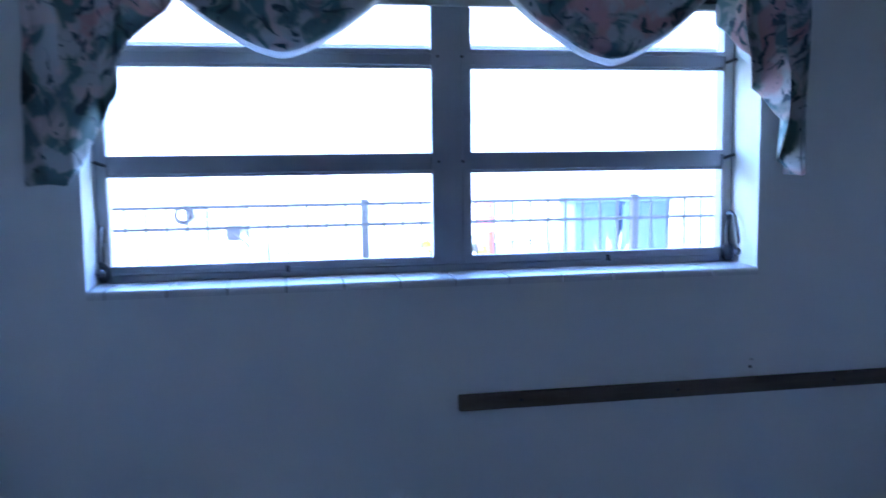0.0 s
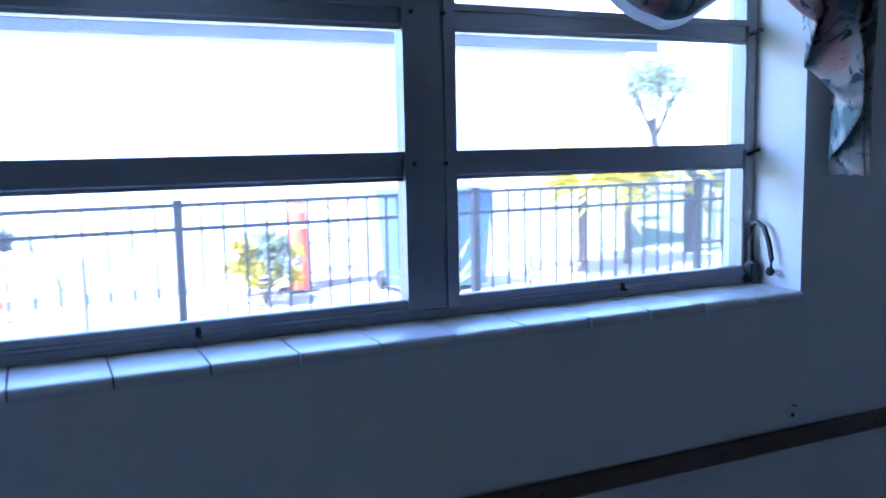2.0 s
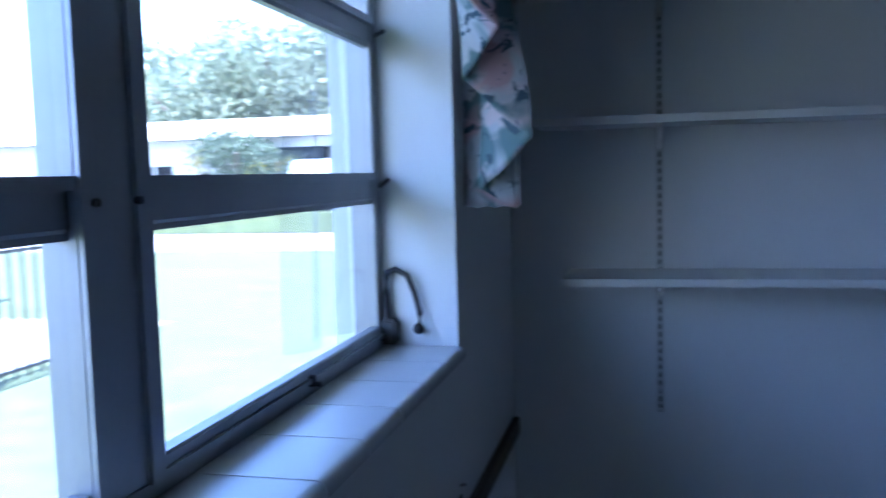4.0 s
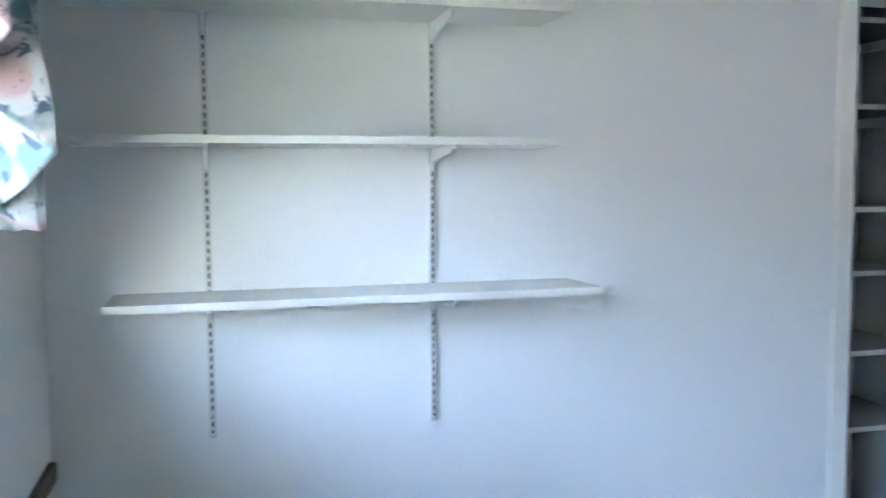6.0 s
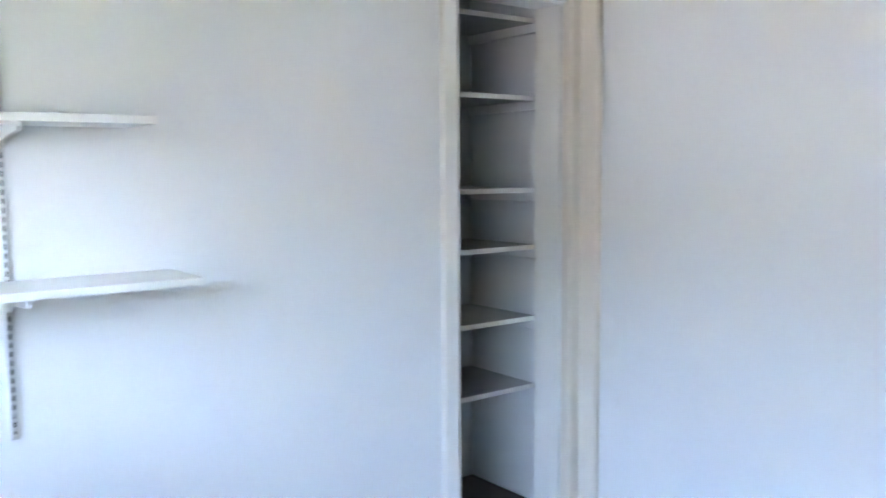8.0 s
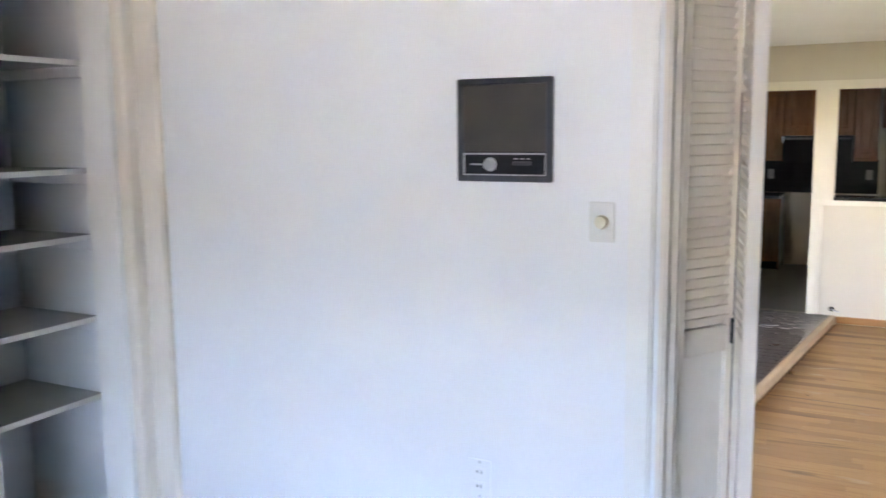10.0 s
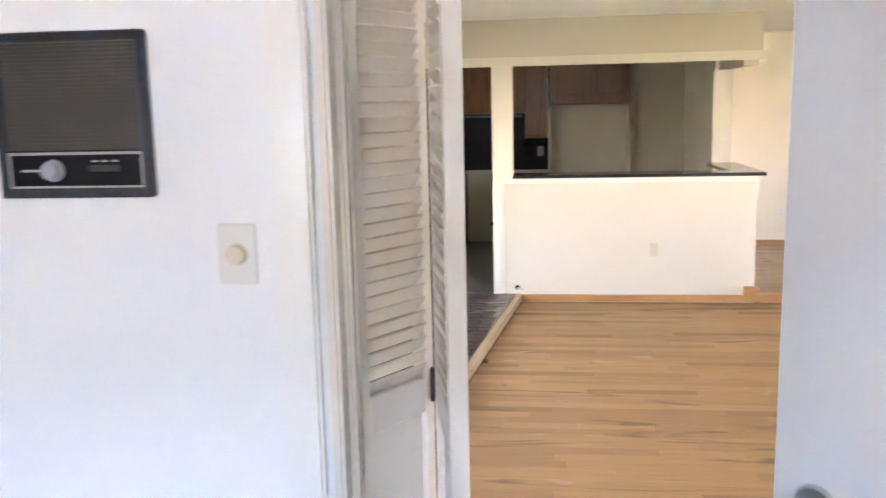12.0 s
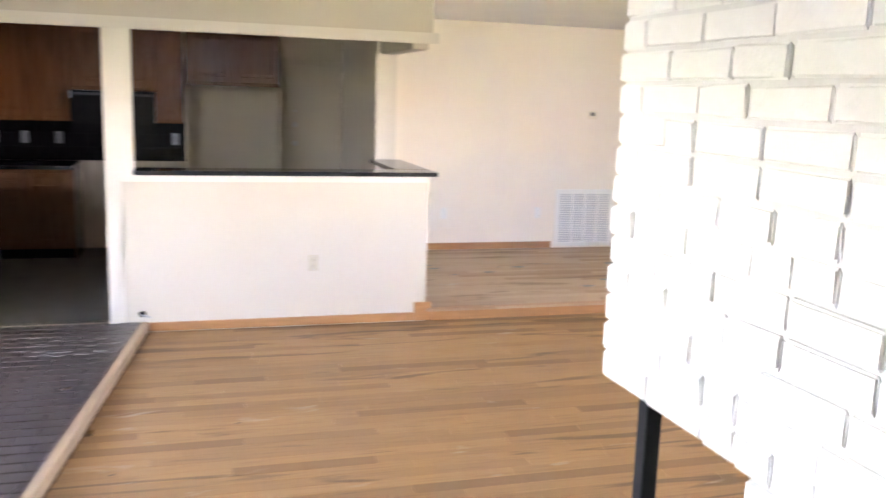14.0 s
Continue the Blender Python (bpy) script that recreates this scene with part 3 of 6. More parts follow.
# ---- bedroom window ----
def awning_window():
    w = tagged(new("window_1"), "wide aluminium awning window with two bays of horizontal panes", "window", kind="structure")
    w.matrix_basis = pose(WX0, 0.1, WZ0)
    y0, y1, mx0, mx1 = 0.148, 0.20, -1.634, -1.524
    part("window_frame", add_box(add_box(add_box(box((WX0 + 0.002, y0, WZ0 + 0.002), (WX0 + 0.035, y1, WZ1 - 0.002), 0.004), (WX1 - 0.035, y0, WZ0 + 0.002), (WX1 - 0.002, y1, WZ1 - 0.002), 0.004),
                                 (WX0 + 0.035, y0, WZ0 + 0.002), (WX1 - 0.035, y1, WZ0 + 0.040), 0.004), (WX0 + 0.035, y0, WZ1 - 0.05), (WX1 - 0.035, y1, WZ1 - 0.002), 0.004), ALU, w)
    mull = part("mullion", add_box(add_box(box((mx0, 0.142, WZ0 + 0.040), (mx1, 0.185, WZ1 - 0.05), 0.003), (mx0 - 0.002, 0.136, WZ0 + 0.040), (mx0 + 0.023, 0.142, WZ1 - 0.05)), (mx1 - 0.023, 0.136, WZ0 + 0.040), (mx1 + 0.002, 0.142, WZ1 - 0.05)), ALU, w)
    for x in (mx0 + 0.016, mx1 - 0.024):
        for z in (1.60, 1.895):
            part("bolt", add_cyl(bmesh.new(), (x, 0.131, z), (x, 0.138, z), 0.0042, n=8), DARKMETAL, mull)
    for x0, x1 in ((WX0 + 0.035, mx0), (mx1, WX1 - 0.035)):
        for z0, z1 in ((1.573, 1.625), (1.870, 1.916)):
            part("rail", add_box(add_box(box((x0, 0.150, z0), (x1, 0.168, z1), 0.004), (x0, 0.140, z1 - 0.013), (x1, 0.150, z1)), (x0, 0.154, z0 - 0.007), (x1, 0.168, z0)), ALU, w)
        part("rail", add_box(box((x0, 0.143, WZ0 + 0.040), (x1, 0.168, WZ0 + 0.062), 0.003), (x0, 0.138, WZ0 + 0.040), (x1, 0.143, WZ0 + 0.047)), ALU, w)
        for z0, z1 in ((WZ0 + 0.058, 1.575), (1.62, 1.872), (1.912, WZ1 - 0.048)):
            g = part("pane", box((x0 - 0.004, 0.158, z0), (x1 + 0.004, 0.161, z1)), GLASS, w)
            g.visible_shadow = False
    for x in (WX0 + 0.02, WX1 - 0.02):
        o = part("operator", box((x - 0.014, 0.115, WZ0 + 0.024), (x + 0.014, 0.15, WZ0 + 0.075), 0.006, 2), DARKMETAL, w)
        part("crank_handle", add_ball(add_tube(bmesh.new(), [(x, 0.135, WZ0 + 0.165), (x, 0.118, WZ0 + 0.172), (x, 0.095, WZ0 + 0.160), (x, 0.08, WZ0 + 0.125), (x, 0.07, WZ0 + 0.085), (x, 0.072, WZ0 + 0.06)], 0.006), (x, 0.074, WZ0 + 0.055), 0.011), DARKMETAL, o, smooth=True)
        part("crank_arm", add_tube(bmesh.new(), [(x, 0.135, WZ0 + 0.06), (x, 0.138, WZ0 + 0.12), (x, 0.135, WZ0 + 0.168)], 0.007), DARKMETAL, o, smooth=True)
    for x in (-2.05, -1.105):
        part("latch", add_cyl(box((x - 0.005, 0.134, WZ0 + 0.034), (x + 0.005, 0.146, WZ0 + 0.052), 0.002), (x, 0.126, WZ0 + 0.038), (x, 0.136, WZ0 + 0.038), 0.004, n=8), DARKMETAL, w)
    for z in (1.605, 1.89):
        for x, d in ((WX1, -1), (WX0, 1)):
            part("pivot", add_cyl(bmesh.new(), (x + d * 0.036, 0.138, z - 0.006), (x + d * 0.004, 0.132, z + 0.006), 0.0045, n=8), DARKMETAL, w)
    return w


awning_window()


def insect_screen(x0, x1, seed):
    """A loose fly screen that hangs in soft folds outside the panes."""
    c = thing("insect_screen", "torn grey fly screen hanging loose outside the panes", "fly screen", ((x0 + x1) / 2, 0.21, WZ0))
    bm, nu, nv = bmesh.new(), 36, 24

    def at(u, v):
        lean = 0.03 * math.sin(2.2 * v + seed)
        x = x0 + (x1 - x0) * (u + (1 - u) * (0.10 * math.sin(3.1 * v + seed) - 0.14 * v))
        return (x, 0.225 + 0.016 * math.sin(9.5 * u + 1.5 * v + seed) * (0.4 + v) + lean * (1 - u) * 0.5, WZ1 - 0.05 - v * (WZ1 - WZ0 - 0.10))
    g = [[bm.verts.new(at(i / nu, j / nv)) for i in range(nu + 1)] for j in range(nv + 1)]
    for j in range(nv):
        for i in range(nu):
            bm.faces.new((g[j][i], g[j][i + 1], g[j + 1][i + 1], g[j + 1][i]))
    part("mesh", bm, SCREEN, c, smooth=True)


insect_screen(-0.93, WX1 - 0.03, 0.6)


def sill_tiles():
    s = tagged(new("window_sill"), "white glazed bullnose tile window sill", "window sill", kind="structure")
    s.matrix_basis = pose(WX0, 0, WZ0)
    part("sill_bed", box((WX0 + 0.002, 0.0, WZ0 - 0.005), (WX1 - 0.002, 0.148, WZ0 + 0.0135)), GROUT, s)

    def tile(l):
        """A tile with a rounded front edge."""
        bm = bmesh.new()
        prof = [(0.147, 0.018), (0.0, 0.018), (-0.008, 0.0165), (-0.0135, 0.012), (-0.0155, 0.005), (-0.0155, -0.003), (-0.001, -0.003), (-0.001, 0.0), (0.147, 0.0)]
        a = [bm.verts.new((0.0018, y, z)) for y, z in prof]
        b = [bm.verts.new((l - 0.0018, y, z)) for y, z in prof]
        bm.faces.new(a), bm.faces.new(b[::-1])
        for i in range(len(prof)):
            bm.faces.new((a[i], b[i], b[(i + 1) % len(prof)], a[(i + 1) % len(prof)]))
        return mesh_of(bm, "sill_tile", SILL, True)
    me = tile(0.1515)
    x = -2.208 - 0.1515 * 2
    spots = [(WX0 + 0.001, tile(x - WX0 - 0.001))]
    while x < WX1 - 0.155:
        spots.append((x, me))
        x += 0.1515
    spots.append((x, tile(WX1 - 0.001 - x)))
    for x, m in spots:
        t = new("sill_tile", m)
        t.parent = s
        t.matrix_parent_inverse = s.matrix_basis.inverted()
        t.matrix_basis = pose(x, 0, WZ0 + random.uniform(0, 0.0006))


sill_tiles()


# ---- curtains ----
def cloth(name, f, nu, nv, parent, label="", thick=0.003):
    bm = bmesh.new()
    g = [[bm.verts.new(f(i / nu, j / nv)) for i in range(nu + 1)] for j in range(nv + 1)]
    for j in range(nv):
        for i in range(nu):
            bm.faces.new((g[j][i], g[j][i + 1], g[j + 1][i + 1], g[j + 1][i]))
    ob = part(name, bm, CHINTZ, parent, label, True)
    md = ob.modifiers.new("thickness", 'SOLIDIFY')
    md.thickness = thick
    return ob


STEPS = ((0, 2.014), (0.38, 1.862), (0.39, 1.772), (0.45, 1.75), (0.63, 1.609), (0.77, 1.555), (1.01, 1.553))


def valance():
    top = 2.28
    c = thing("window_valance", "floral chintz swag valance with jabots hung over the window", "curtain", (-1.6, -0.05, top))
    part("rod", add_cyl(bmesh.new(), (-2.68, -0.06, top), (-0.60, -0.06, top), 0.012), TRIM, c)
    for x in (-2.66, -0.62):
        part("bracket", box((x - 0.012, -0.07, top - 0.02), (x + 0.012, 0.0, top + 0.02), 0.004), TRIM, c)

    def swag(x0, x1, low):
        def f(u, v):
            hang = (1 - (2 * u - 1) ** 2) ** 0.8
            z = top - v * (0.05 + (top - low - 0.05) * hang)
            x = x0 + (x1 - x0) * (u + 0.06 * math.sin(math.pi * u) * math.sin(2 * math.pi * u) * v)
            y = -0.075 - 0.035 * math.sin(math.pi * u) * (0.4 + v) - 0.014 * math.sin(v * 26 + 2.5 * hang) * math.sin(math.pi * u) - 0.004 * math.sin(40 * u + 9 * v)
            return (x, y, z)
        return f
    for x0, x1, low in ((-2.44, -1.66, 1.872), (-1.60, -0.80, 1.862)):
        f = swag(x0, x1, low)
        s = cloth("swag", f, 40, 40, c)

        def hem(u, v, f=f):
            p = f(u, 0.94 + 0.095 * v)
            return (p[0], p[1] + 0.012, p[2])
        e = cloth("lining_hem", hem, 40, 4, s, "white lining hem")
        e.data.materials[0] = LINING

    def stepped(w):
        """The hem of the pleats falls in steps from the inner to the outer edge."""
        for (w0, z0), (w1, z1) in zip(STEPS, STEPS[1:]):
            if w <= w1:
                return z0 + (z1 - z0) * (w - w0) / (w1 - w0)
        return STEPS[-1][1]

    def jabot(x0, x1, deep):
        def f(u, v):
            w = 1 - u
            saw = abs(((w * 2.5 + 0.25 * v) % 1.0) - 0.5) * 2
            low = stepped(w)
            z = top - v * (top - low) + 0.003 * math.sin(17 * u) * v
            x = x0 + (x1 - x0) * u + 0.006 * math.sin(6 * v + 9 * u) * v
            y = -0.03 - deep * saw * (0.35 + 0.65 * v) - 0.008 * math.sin(21 * v + 6 * u)
            return (x, y, z)
        return f
    cloth("jabot", jabot(-2.66, -2.30, 0.08), 90, 36, c)
    folds = ((0, -0.015, 1.97), (0.22, -0.105, 1.872), (0.42, -0.03, 1.79), (0.66, -0.155, 1.68), (0.85, -0.05, 1.585), (1, -0.115, 1.55))

    def cascade(u, v):
        """Crisp pleats that fall in a zigzag from the inner to the outer edge."""
        for (u0, y0, z0), (u1, y1, z1) in zip(folds, folds[1:]):
            if u <= u1 + 1e-6:
                k = (u - u0) / (u1 - u0)
                y, low = y0 + (y1 - y0) * k, z0 + (z1 - z0) * k
                break
        y = -0.035 + (y + 0.035) * (0.35 + 0.65 * v)
        return (-0.845 + 0.215 * u + 0.010 * math.sin(5 * v + 7 * u) * v, y - 0.004 * math.sin(13 * v + 5 * u), top - v * (top - low) + 0.004 * math.sin(31 * u) * v)
    cloth("jabot", cascade, 100, 36, c)

    def side_return(u, v):
        """The flat end of the valance that turns back to the wall."""
        return (-0.632 + 0.004 * math.sin(9 * v + 4 * u), -0.006 - 0.112 * u, top - v * (top - 1.552) + 0.002 * math.sin(20 * u) * v)
    cloth("side_return", side_return, 16, 24, c)
    return c


valance()
_b = thing("roller_blind", "dark grey rolled-up blind under the valance", "blind", (-1.6, 0.03, 2.0))
part("cassette", box((WX0 + 0.01, 0.01, 2.035), (WX1 - 0.01, 0.055, 2.1), 0.008, 2), DARKMETAL, _b)
part("bottom_bar", box((WX0 + 0.015, 0.02, 2.015), (WX1 - 0.015, 0.04, 2.034), 0.004), STEEL, _b)

# ---- wood strip and hole on the window wall ----
_s = thing("wood_wall_strip", "dark stained wooden strip nailed along the wall", "wall strip", (-0.8, 0, 0.93))
part("strip", box((-1.597, -0.02, 0.912), (-0.045, -0.001, 0.957), 0.003), STRIPWOOD, _s)
for _x in (-1.42, -0.95, -0.45):
    part("nail", add_cyl(bmesh.new(), (_x, -0.022, 0.935), (_x, -0.018, 0.935), 0.005, n=8), DARKMETAL, _s)
_s = thing("wall_anchor", "small nail and chipped hole in the wall", "nail", (-0.713, 0, 1.0))
part("nail", add_cyl(bmesh.new(), (-0.713, -0.012, 1.01), (-0.713, 0.0, 1.008), 0.003, n=8), STEEL, _s)
part("hole", add_cyl(bmesh.new(), (-0.713, -0.0025, 0.985), (-0.713, 0.0, 0.985), 0.005, n=8), GROUT, _s)


# ---- wall shelving ----
def shelf_standard(y, z0, z1):
    s = thing("shelf_standard", "slotted metal shelf standard screwed to the wall", "shelf standard", (-0.006, y, z0), "shelf standards")
    part("channel", add_box(add_box(box((-0.004, y - 0.0085, z0), (-0.001, y + 0.0085, z1)), (-0.013, y - 0.0085, z0), (-0.004, y - 0.006, z1)), (-0.013, y + 0.006, z0), (-0.004, y + 0.0085, z1)), SHELF, s)
    face = bmesh.new()
    z = z0
    while z < z1 - 0.03:
        add_box(face, (-0.0149, y - 0.0085, z), (-0.013, y + 0.0085, z + 0.0085))
        z += 0.0215
    add_box(face, (-0.015, y - 0.0085, z0), (-0.013, y - 0.0025, z1)), add_box(face, (-0.015, y + 0.0025, z0), (-0.013, y + 0.0085, z1))
    part("slotted_face", face, STANDARD, s)
    part("slot_backing", box((-0.0045, y - 0.006, z0 + 0.01), (-0.0042, y + 0.006, z1 - 0.01)), SLOT, s)
    for zz in (z0 + 0.06, z1 - 0.1):
        part("screw", add_cyl(bmesh.new(), (-0.016, y, zz), (-0.012, y, zz), 0.0045, n=8), STEEL, s)


for _y in (-0.392, -0.985):
    shelf_standard(_y, 0.975, 2.42)


def bracket(y, z, reach):
    b = thing("shelf_bracket", "white metal shelf bracket hooked in the standard", "bracket", (-0.015, y, z), "shelf brackets")
    bm = bmesh.new()
    prof = [(-0.016, 0), (-reach, 0), (-reach - 0.006, -0.010), (-reach + 0.004, -0.018), (-0.15, -0.024), (-0.07, -0.033), (-0.03, -0.043), (-0.016, -0.055)]
    a = [bm.verts.new((p, y - 0.005, z + q)) for p, q in prof]
    c = [bm.verts.new((p, y + 0.005, z + q)) for p, q in prof]
    bm.faces.new(a), bm.faces.new(c[::-1])
    for i in range(len(prof)):
        bm.faces.new((a[i], c[i], c[(i + 1) % len(prof)], a[(i + 1) % len(prof)]))
    part("arm", bm, SHELF, b)
    part("lip", box((-reach - 0.004, y - 0.006, z), (-reach, y + 0.006, z + 0.006)), SHELF, b)


def wall_shelf(y0, y1, z, depth, label):
    s = thing("wall_shelf", label, "shelf", (-0.1, (y0 + y1) / 2, z), "wall shelves")
    part("board", box((-depth, y1, z - 0.019), (-0.017, y0, z), 0.002), SHELF, s)
    part("edge_band", box((-depth - 0.0012, y1, z - 0.0185), (-depth - 0.0002, y0, z - 0.0005)), TRIM, s)
    for y in (-0.392, -0.985):
        bracket(y, z - 0.0195, depth - 0.012)


wall_shelf(-0.16, -1.378, 1.36, 0.25, "white laminate shelf board on metal brackets")
wall_shelf(-0.09, -1.28, 1.745, 0.24, "white laminate shelf board on metal brackets")
wall_shelf(-0.06, -1.295, 2.08, 0.24, "white laminate upper shelf board on metal brackets")

# ---- linen closet shelves ----
for _i, _z in enumerate((2.19, 1.895, 1.541, 1.317, 1.034, 0.760)):
    _s = thing("closet_shelf", "off-white painted board shelf on wall cleats", "shelf", (0.4, -2.55, _z), "closet shelves")
    # board darkened for shade, its lit front edge kept white
    part("board", box((0.222, -2.915, _z - 0.018), (0.619, -1.502, _z), 0.002), SHADEDBOARD, _s)
    part("edge_band", box((0.2195, -2.915, _z - 0.018), (0.2215, -1.502, _z)), TRIM, _s, "front edge left white where it catches light")
    part("cleat", box((0.13, -2.919, _z - 0.055), (0.615, -2.902, _z - 0.0185), 0.002), WALL, _s)
    part("cleat", box((0.13, -1.515, _z - 0.055), (0.615, -1.501, _z - 0.0185), 0.002), WALL, _s)

# ---- things on the south wall ----
def intercom():
    x0, x1, z0, z1 = -1.430, -1.170, 1.522, 1.783
    c = thing("wall_intercom", "dark brown wall intercom with a slotted speaker grille", "intercom", ((x0 + x1) / 2, S, z0))
    part("frame", add_box(add_box(add_box(box((x0, S, z0), (x0 + 0.016, S + 0.018, z1), 0.003), (x1 - 0.016, S, z0), (x1, S + 0.018, z1), 0.003), (x0, S, z0), (x1, S + 0.018, z0 + 0.016), 0.003),
                          (x0, S, z1 - 0.016), (x1, S + 0.018, z1), 0.003), INTERFRAME, c)
    part("backing", box((x0 + 0.01, S + 0.001, z0 + 0.01), (x1 - 0.01, S + 0.007, z1 - 0.01)), BLACK, c)
    g = part("speaker_grille", box((x0 + 0.016, S + 0.007, z0 + 0.076), (x1 - 0.016, S + 0.0085, z1 - 0.016)), GRILLE, c)
    n = 26
    for i in range(n):
        z = z0 + 0.079 + (z1 - z0 - 0.098) * i / (n - 1)
        part("slat", box((x0 + 0.017, S + 0.0085, z - 0.0022), (x1 - 0.017, S + 0.013, z + 0.0022)), GRILLE, g)
    p = part("control_panel", box((x0 + 0.018, S + 0.007, z0 + 0.018), (x1 - 0.018, S + 0.012, z0 + 0.070), 0.002), BLACK, c)
    part("panel_rim", add_box(add_box(add_box(box((x0 + 0.017, S + 0.007, z0 + 0.016), (x1 - 0.017, S + 0.014, z0 + 0.019)), (x0 + 0.017, S + 0.007, z0 + 0.069), (x1 - 0.017, S + 0.014, z0 + 0.073)),
                              (x0 + 0.016, S + 0.007, z0 + 0.016), (x0 + 0.019, S + 0.014, z0 + 0.073)), (x1 - 0.019, S + 0.007, z0 + 0.016), (x1 - 0.016, S + 0.014, z0 + 0.073)), STEEL, c)
    kx = x1 - 0.092
    part("knob", add_cyl(add_cyl(bmesh.new(), (kx, S + 0.012, z0 + 0.044), (kx, S + 0.030, z0 + 0.044), 0.0145, 0.013, 24), (kx, S + 0.011, z0 + 0.044), (kx, S + 0.014, z0 + 0.044), 0.018, n=24), CHROME, c, "silver volume knob", True)
    part("marking", box((kx + 0.022, S + 0.0122, z0 + 0.042), (kx + 0.055, S + 0.0128, z0 + 0.046)), STEEL, c)
    part("switch_slider", box((x0 + 0.055, S + 0.012, z0 + 0.042), (x0 + 0.105, S + 0.019, z0 + 0.052), 0.002), DARKMETAL, c)
    for k in range(3):
        part("marking", box((x0 + 0.058 + 0.017 * k, S + 0.0122, z0 + 0.057), (x0 + 0.068 + 0.017 * k, S + 0.0128, z0 + 0.060)), STEEL, c)


intercom()


def wall_plate(name, label, cat, x, y, z, w, h, mat, kind, face="n"):
    """A cover plate on a wall. face: the way that it looks, n or w."""
    p = thing(name, label, cat, (x, y, z))

    def put(nm, u0, u1, d0, d1, z0, z1, m, bv=0.002):
        if face == "n":
            return part(nm, box((x + u0, y + d0, z + z0), (x + u1, y + d1, z + z1), bv, 2), m, p)
        return part(nm, box((x - d1, y + u0, z + z0), (x - d0, y + u1, z + z1), bv, 2), m, p)
    put("cover_plate", -w / 2, w / 2, 0.0005, 0.006, -h / 2, h / 2, mat, 0.003)
    if kind == "dimmer":
        part("dimmer_knob", add_cyl(add_cyl(bmesh.new(), (x, y + 0.006, z), (x, y + 0.022, z), 0.0165, 0.0145, 24), (x, y + 0.006, z), (x, y + 0.009, z), 0.018, n=24), ALMOND, p, "almond dimmer knob", True)
    elif kind == "outlet":
        for dz in (-0.02, 0.02):
            put("socket_face", -0.016, 0.016, 0.006, 0.008, dz - 0.0135, dz + 0.0135, mat, 0.004)
            for du in (-0.006, 0.006):
                put("slot", du - 0.0012, du + 0.0012, 0.008, 0.0084, dz - 0.004, dz + 0.006, SLOT, 0)
    elif kind == "switch":
        put("toggle", -0.005, 0.005, 0.006, 0.016, -0.008, 0.010, mat)
    for dz in (-h * 0.42, h * 0.42):
        if kind != "dimmer":
            put("screw", -0.003, 0.003, 0.006, 0.0068, dz - 0.003, dz + 0.003, STEEL, 0.001)
    return p


wall_plate("dimmer_switch", "white dimmer switch plate with an almond knob", "switch", -1.557, S, 1.428, 0.066, 0.100, PLASTIC, "dimmer")
wall_plate("wall_outlet", "white painted outlet low on the bedroom wall", "outlet", -1.225, S, 0.71, 0.07, 0.115, WALL, "outlet")


# ---- doors ----
def side_door():
    hx, hy = -2.935, -2.07
    lx, ly = -2.330, -2.630
    d = Vector((lx - hx, ly - hy, 0)).normalized()
    length = math.hypot(lx - hx, ly - hy)
    root = tagged(new("door_1"), "plain white painted flush door standing half open", "door", kind="structure")
    root.matrix_basis = pose(hx, hy, BF, 0, 0, math.degrees(math.atan2(d.y, d.x)))
    ob = part("leaf", box((0, -0.018, 0.01), (length, 0.018, 2.03), 0.002), DOORPAINT)
    ob.parent = root
    knob_set_local(root, length - 0.053, 1.008)
    for z in (0.2, 1.0, 1.8):
        h = part("hinge", add_cyl(bmesh.new(), (0.0, 0.02, z - 0.05), (0.0, 0.02, z + 0.05), 0.006, n=10), STEEL)
        h.parent = root


def knob_set_local(root, x, z):
    for sgn in (1, -1):
        bm = add_cyl(add_cyl(bmesh.new(), (x, sgn * 0.018, z), (x, sgn * 0.025, z), 0.027, 0.024, 28), (x, sgn * 0.018, z), (x, sgn * 0.06, z), 0.009, n=16)
        k = part("door_knob", bm, CHROME, None, "satin chrome door knob", True)
        k.parent = root
        b2 = bmesh.new()
        for u0, u1, r0, r1 in ((0.040, 0.050, 0.012, 0.020), (0.050, 0.066, 0.020, 0.0215), (0.066, 0.0695, 0.0215, 0.019), (0.0695, 0.071, 0.019, 0.012)):
            add_cyl(b2, (x, sgn * u0, z), (x, sgn * u1, z), r0 if sgn > 0 else r0, r1, 28)
        b = part("knob_ball", b2, CHROME, None, "", True)
        b.parent = k


side_door()


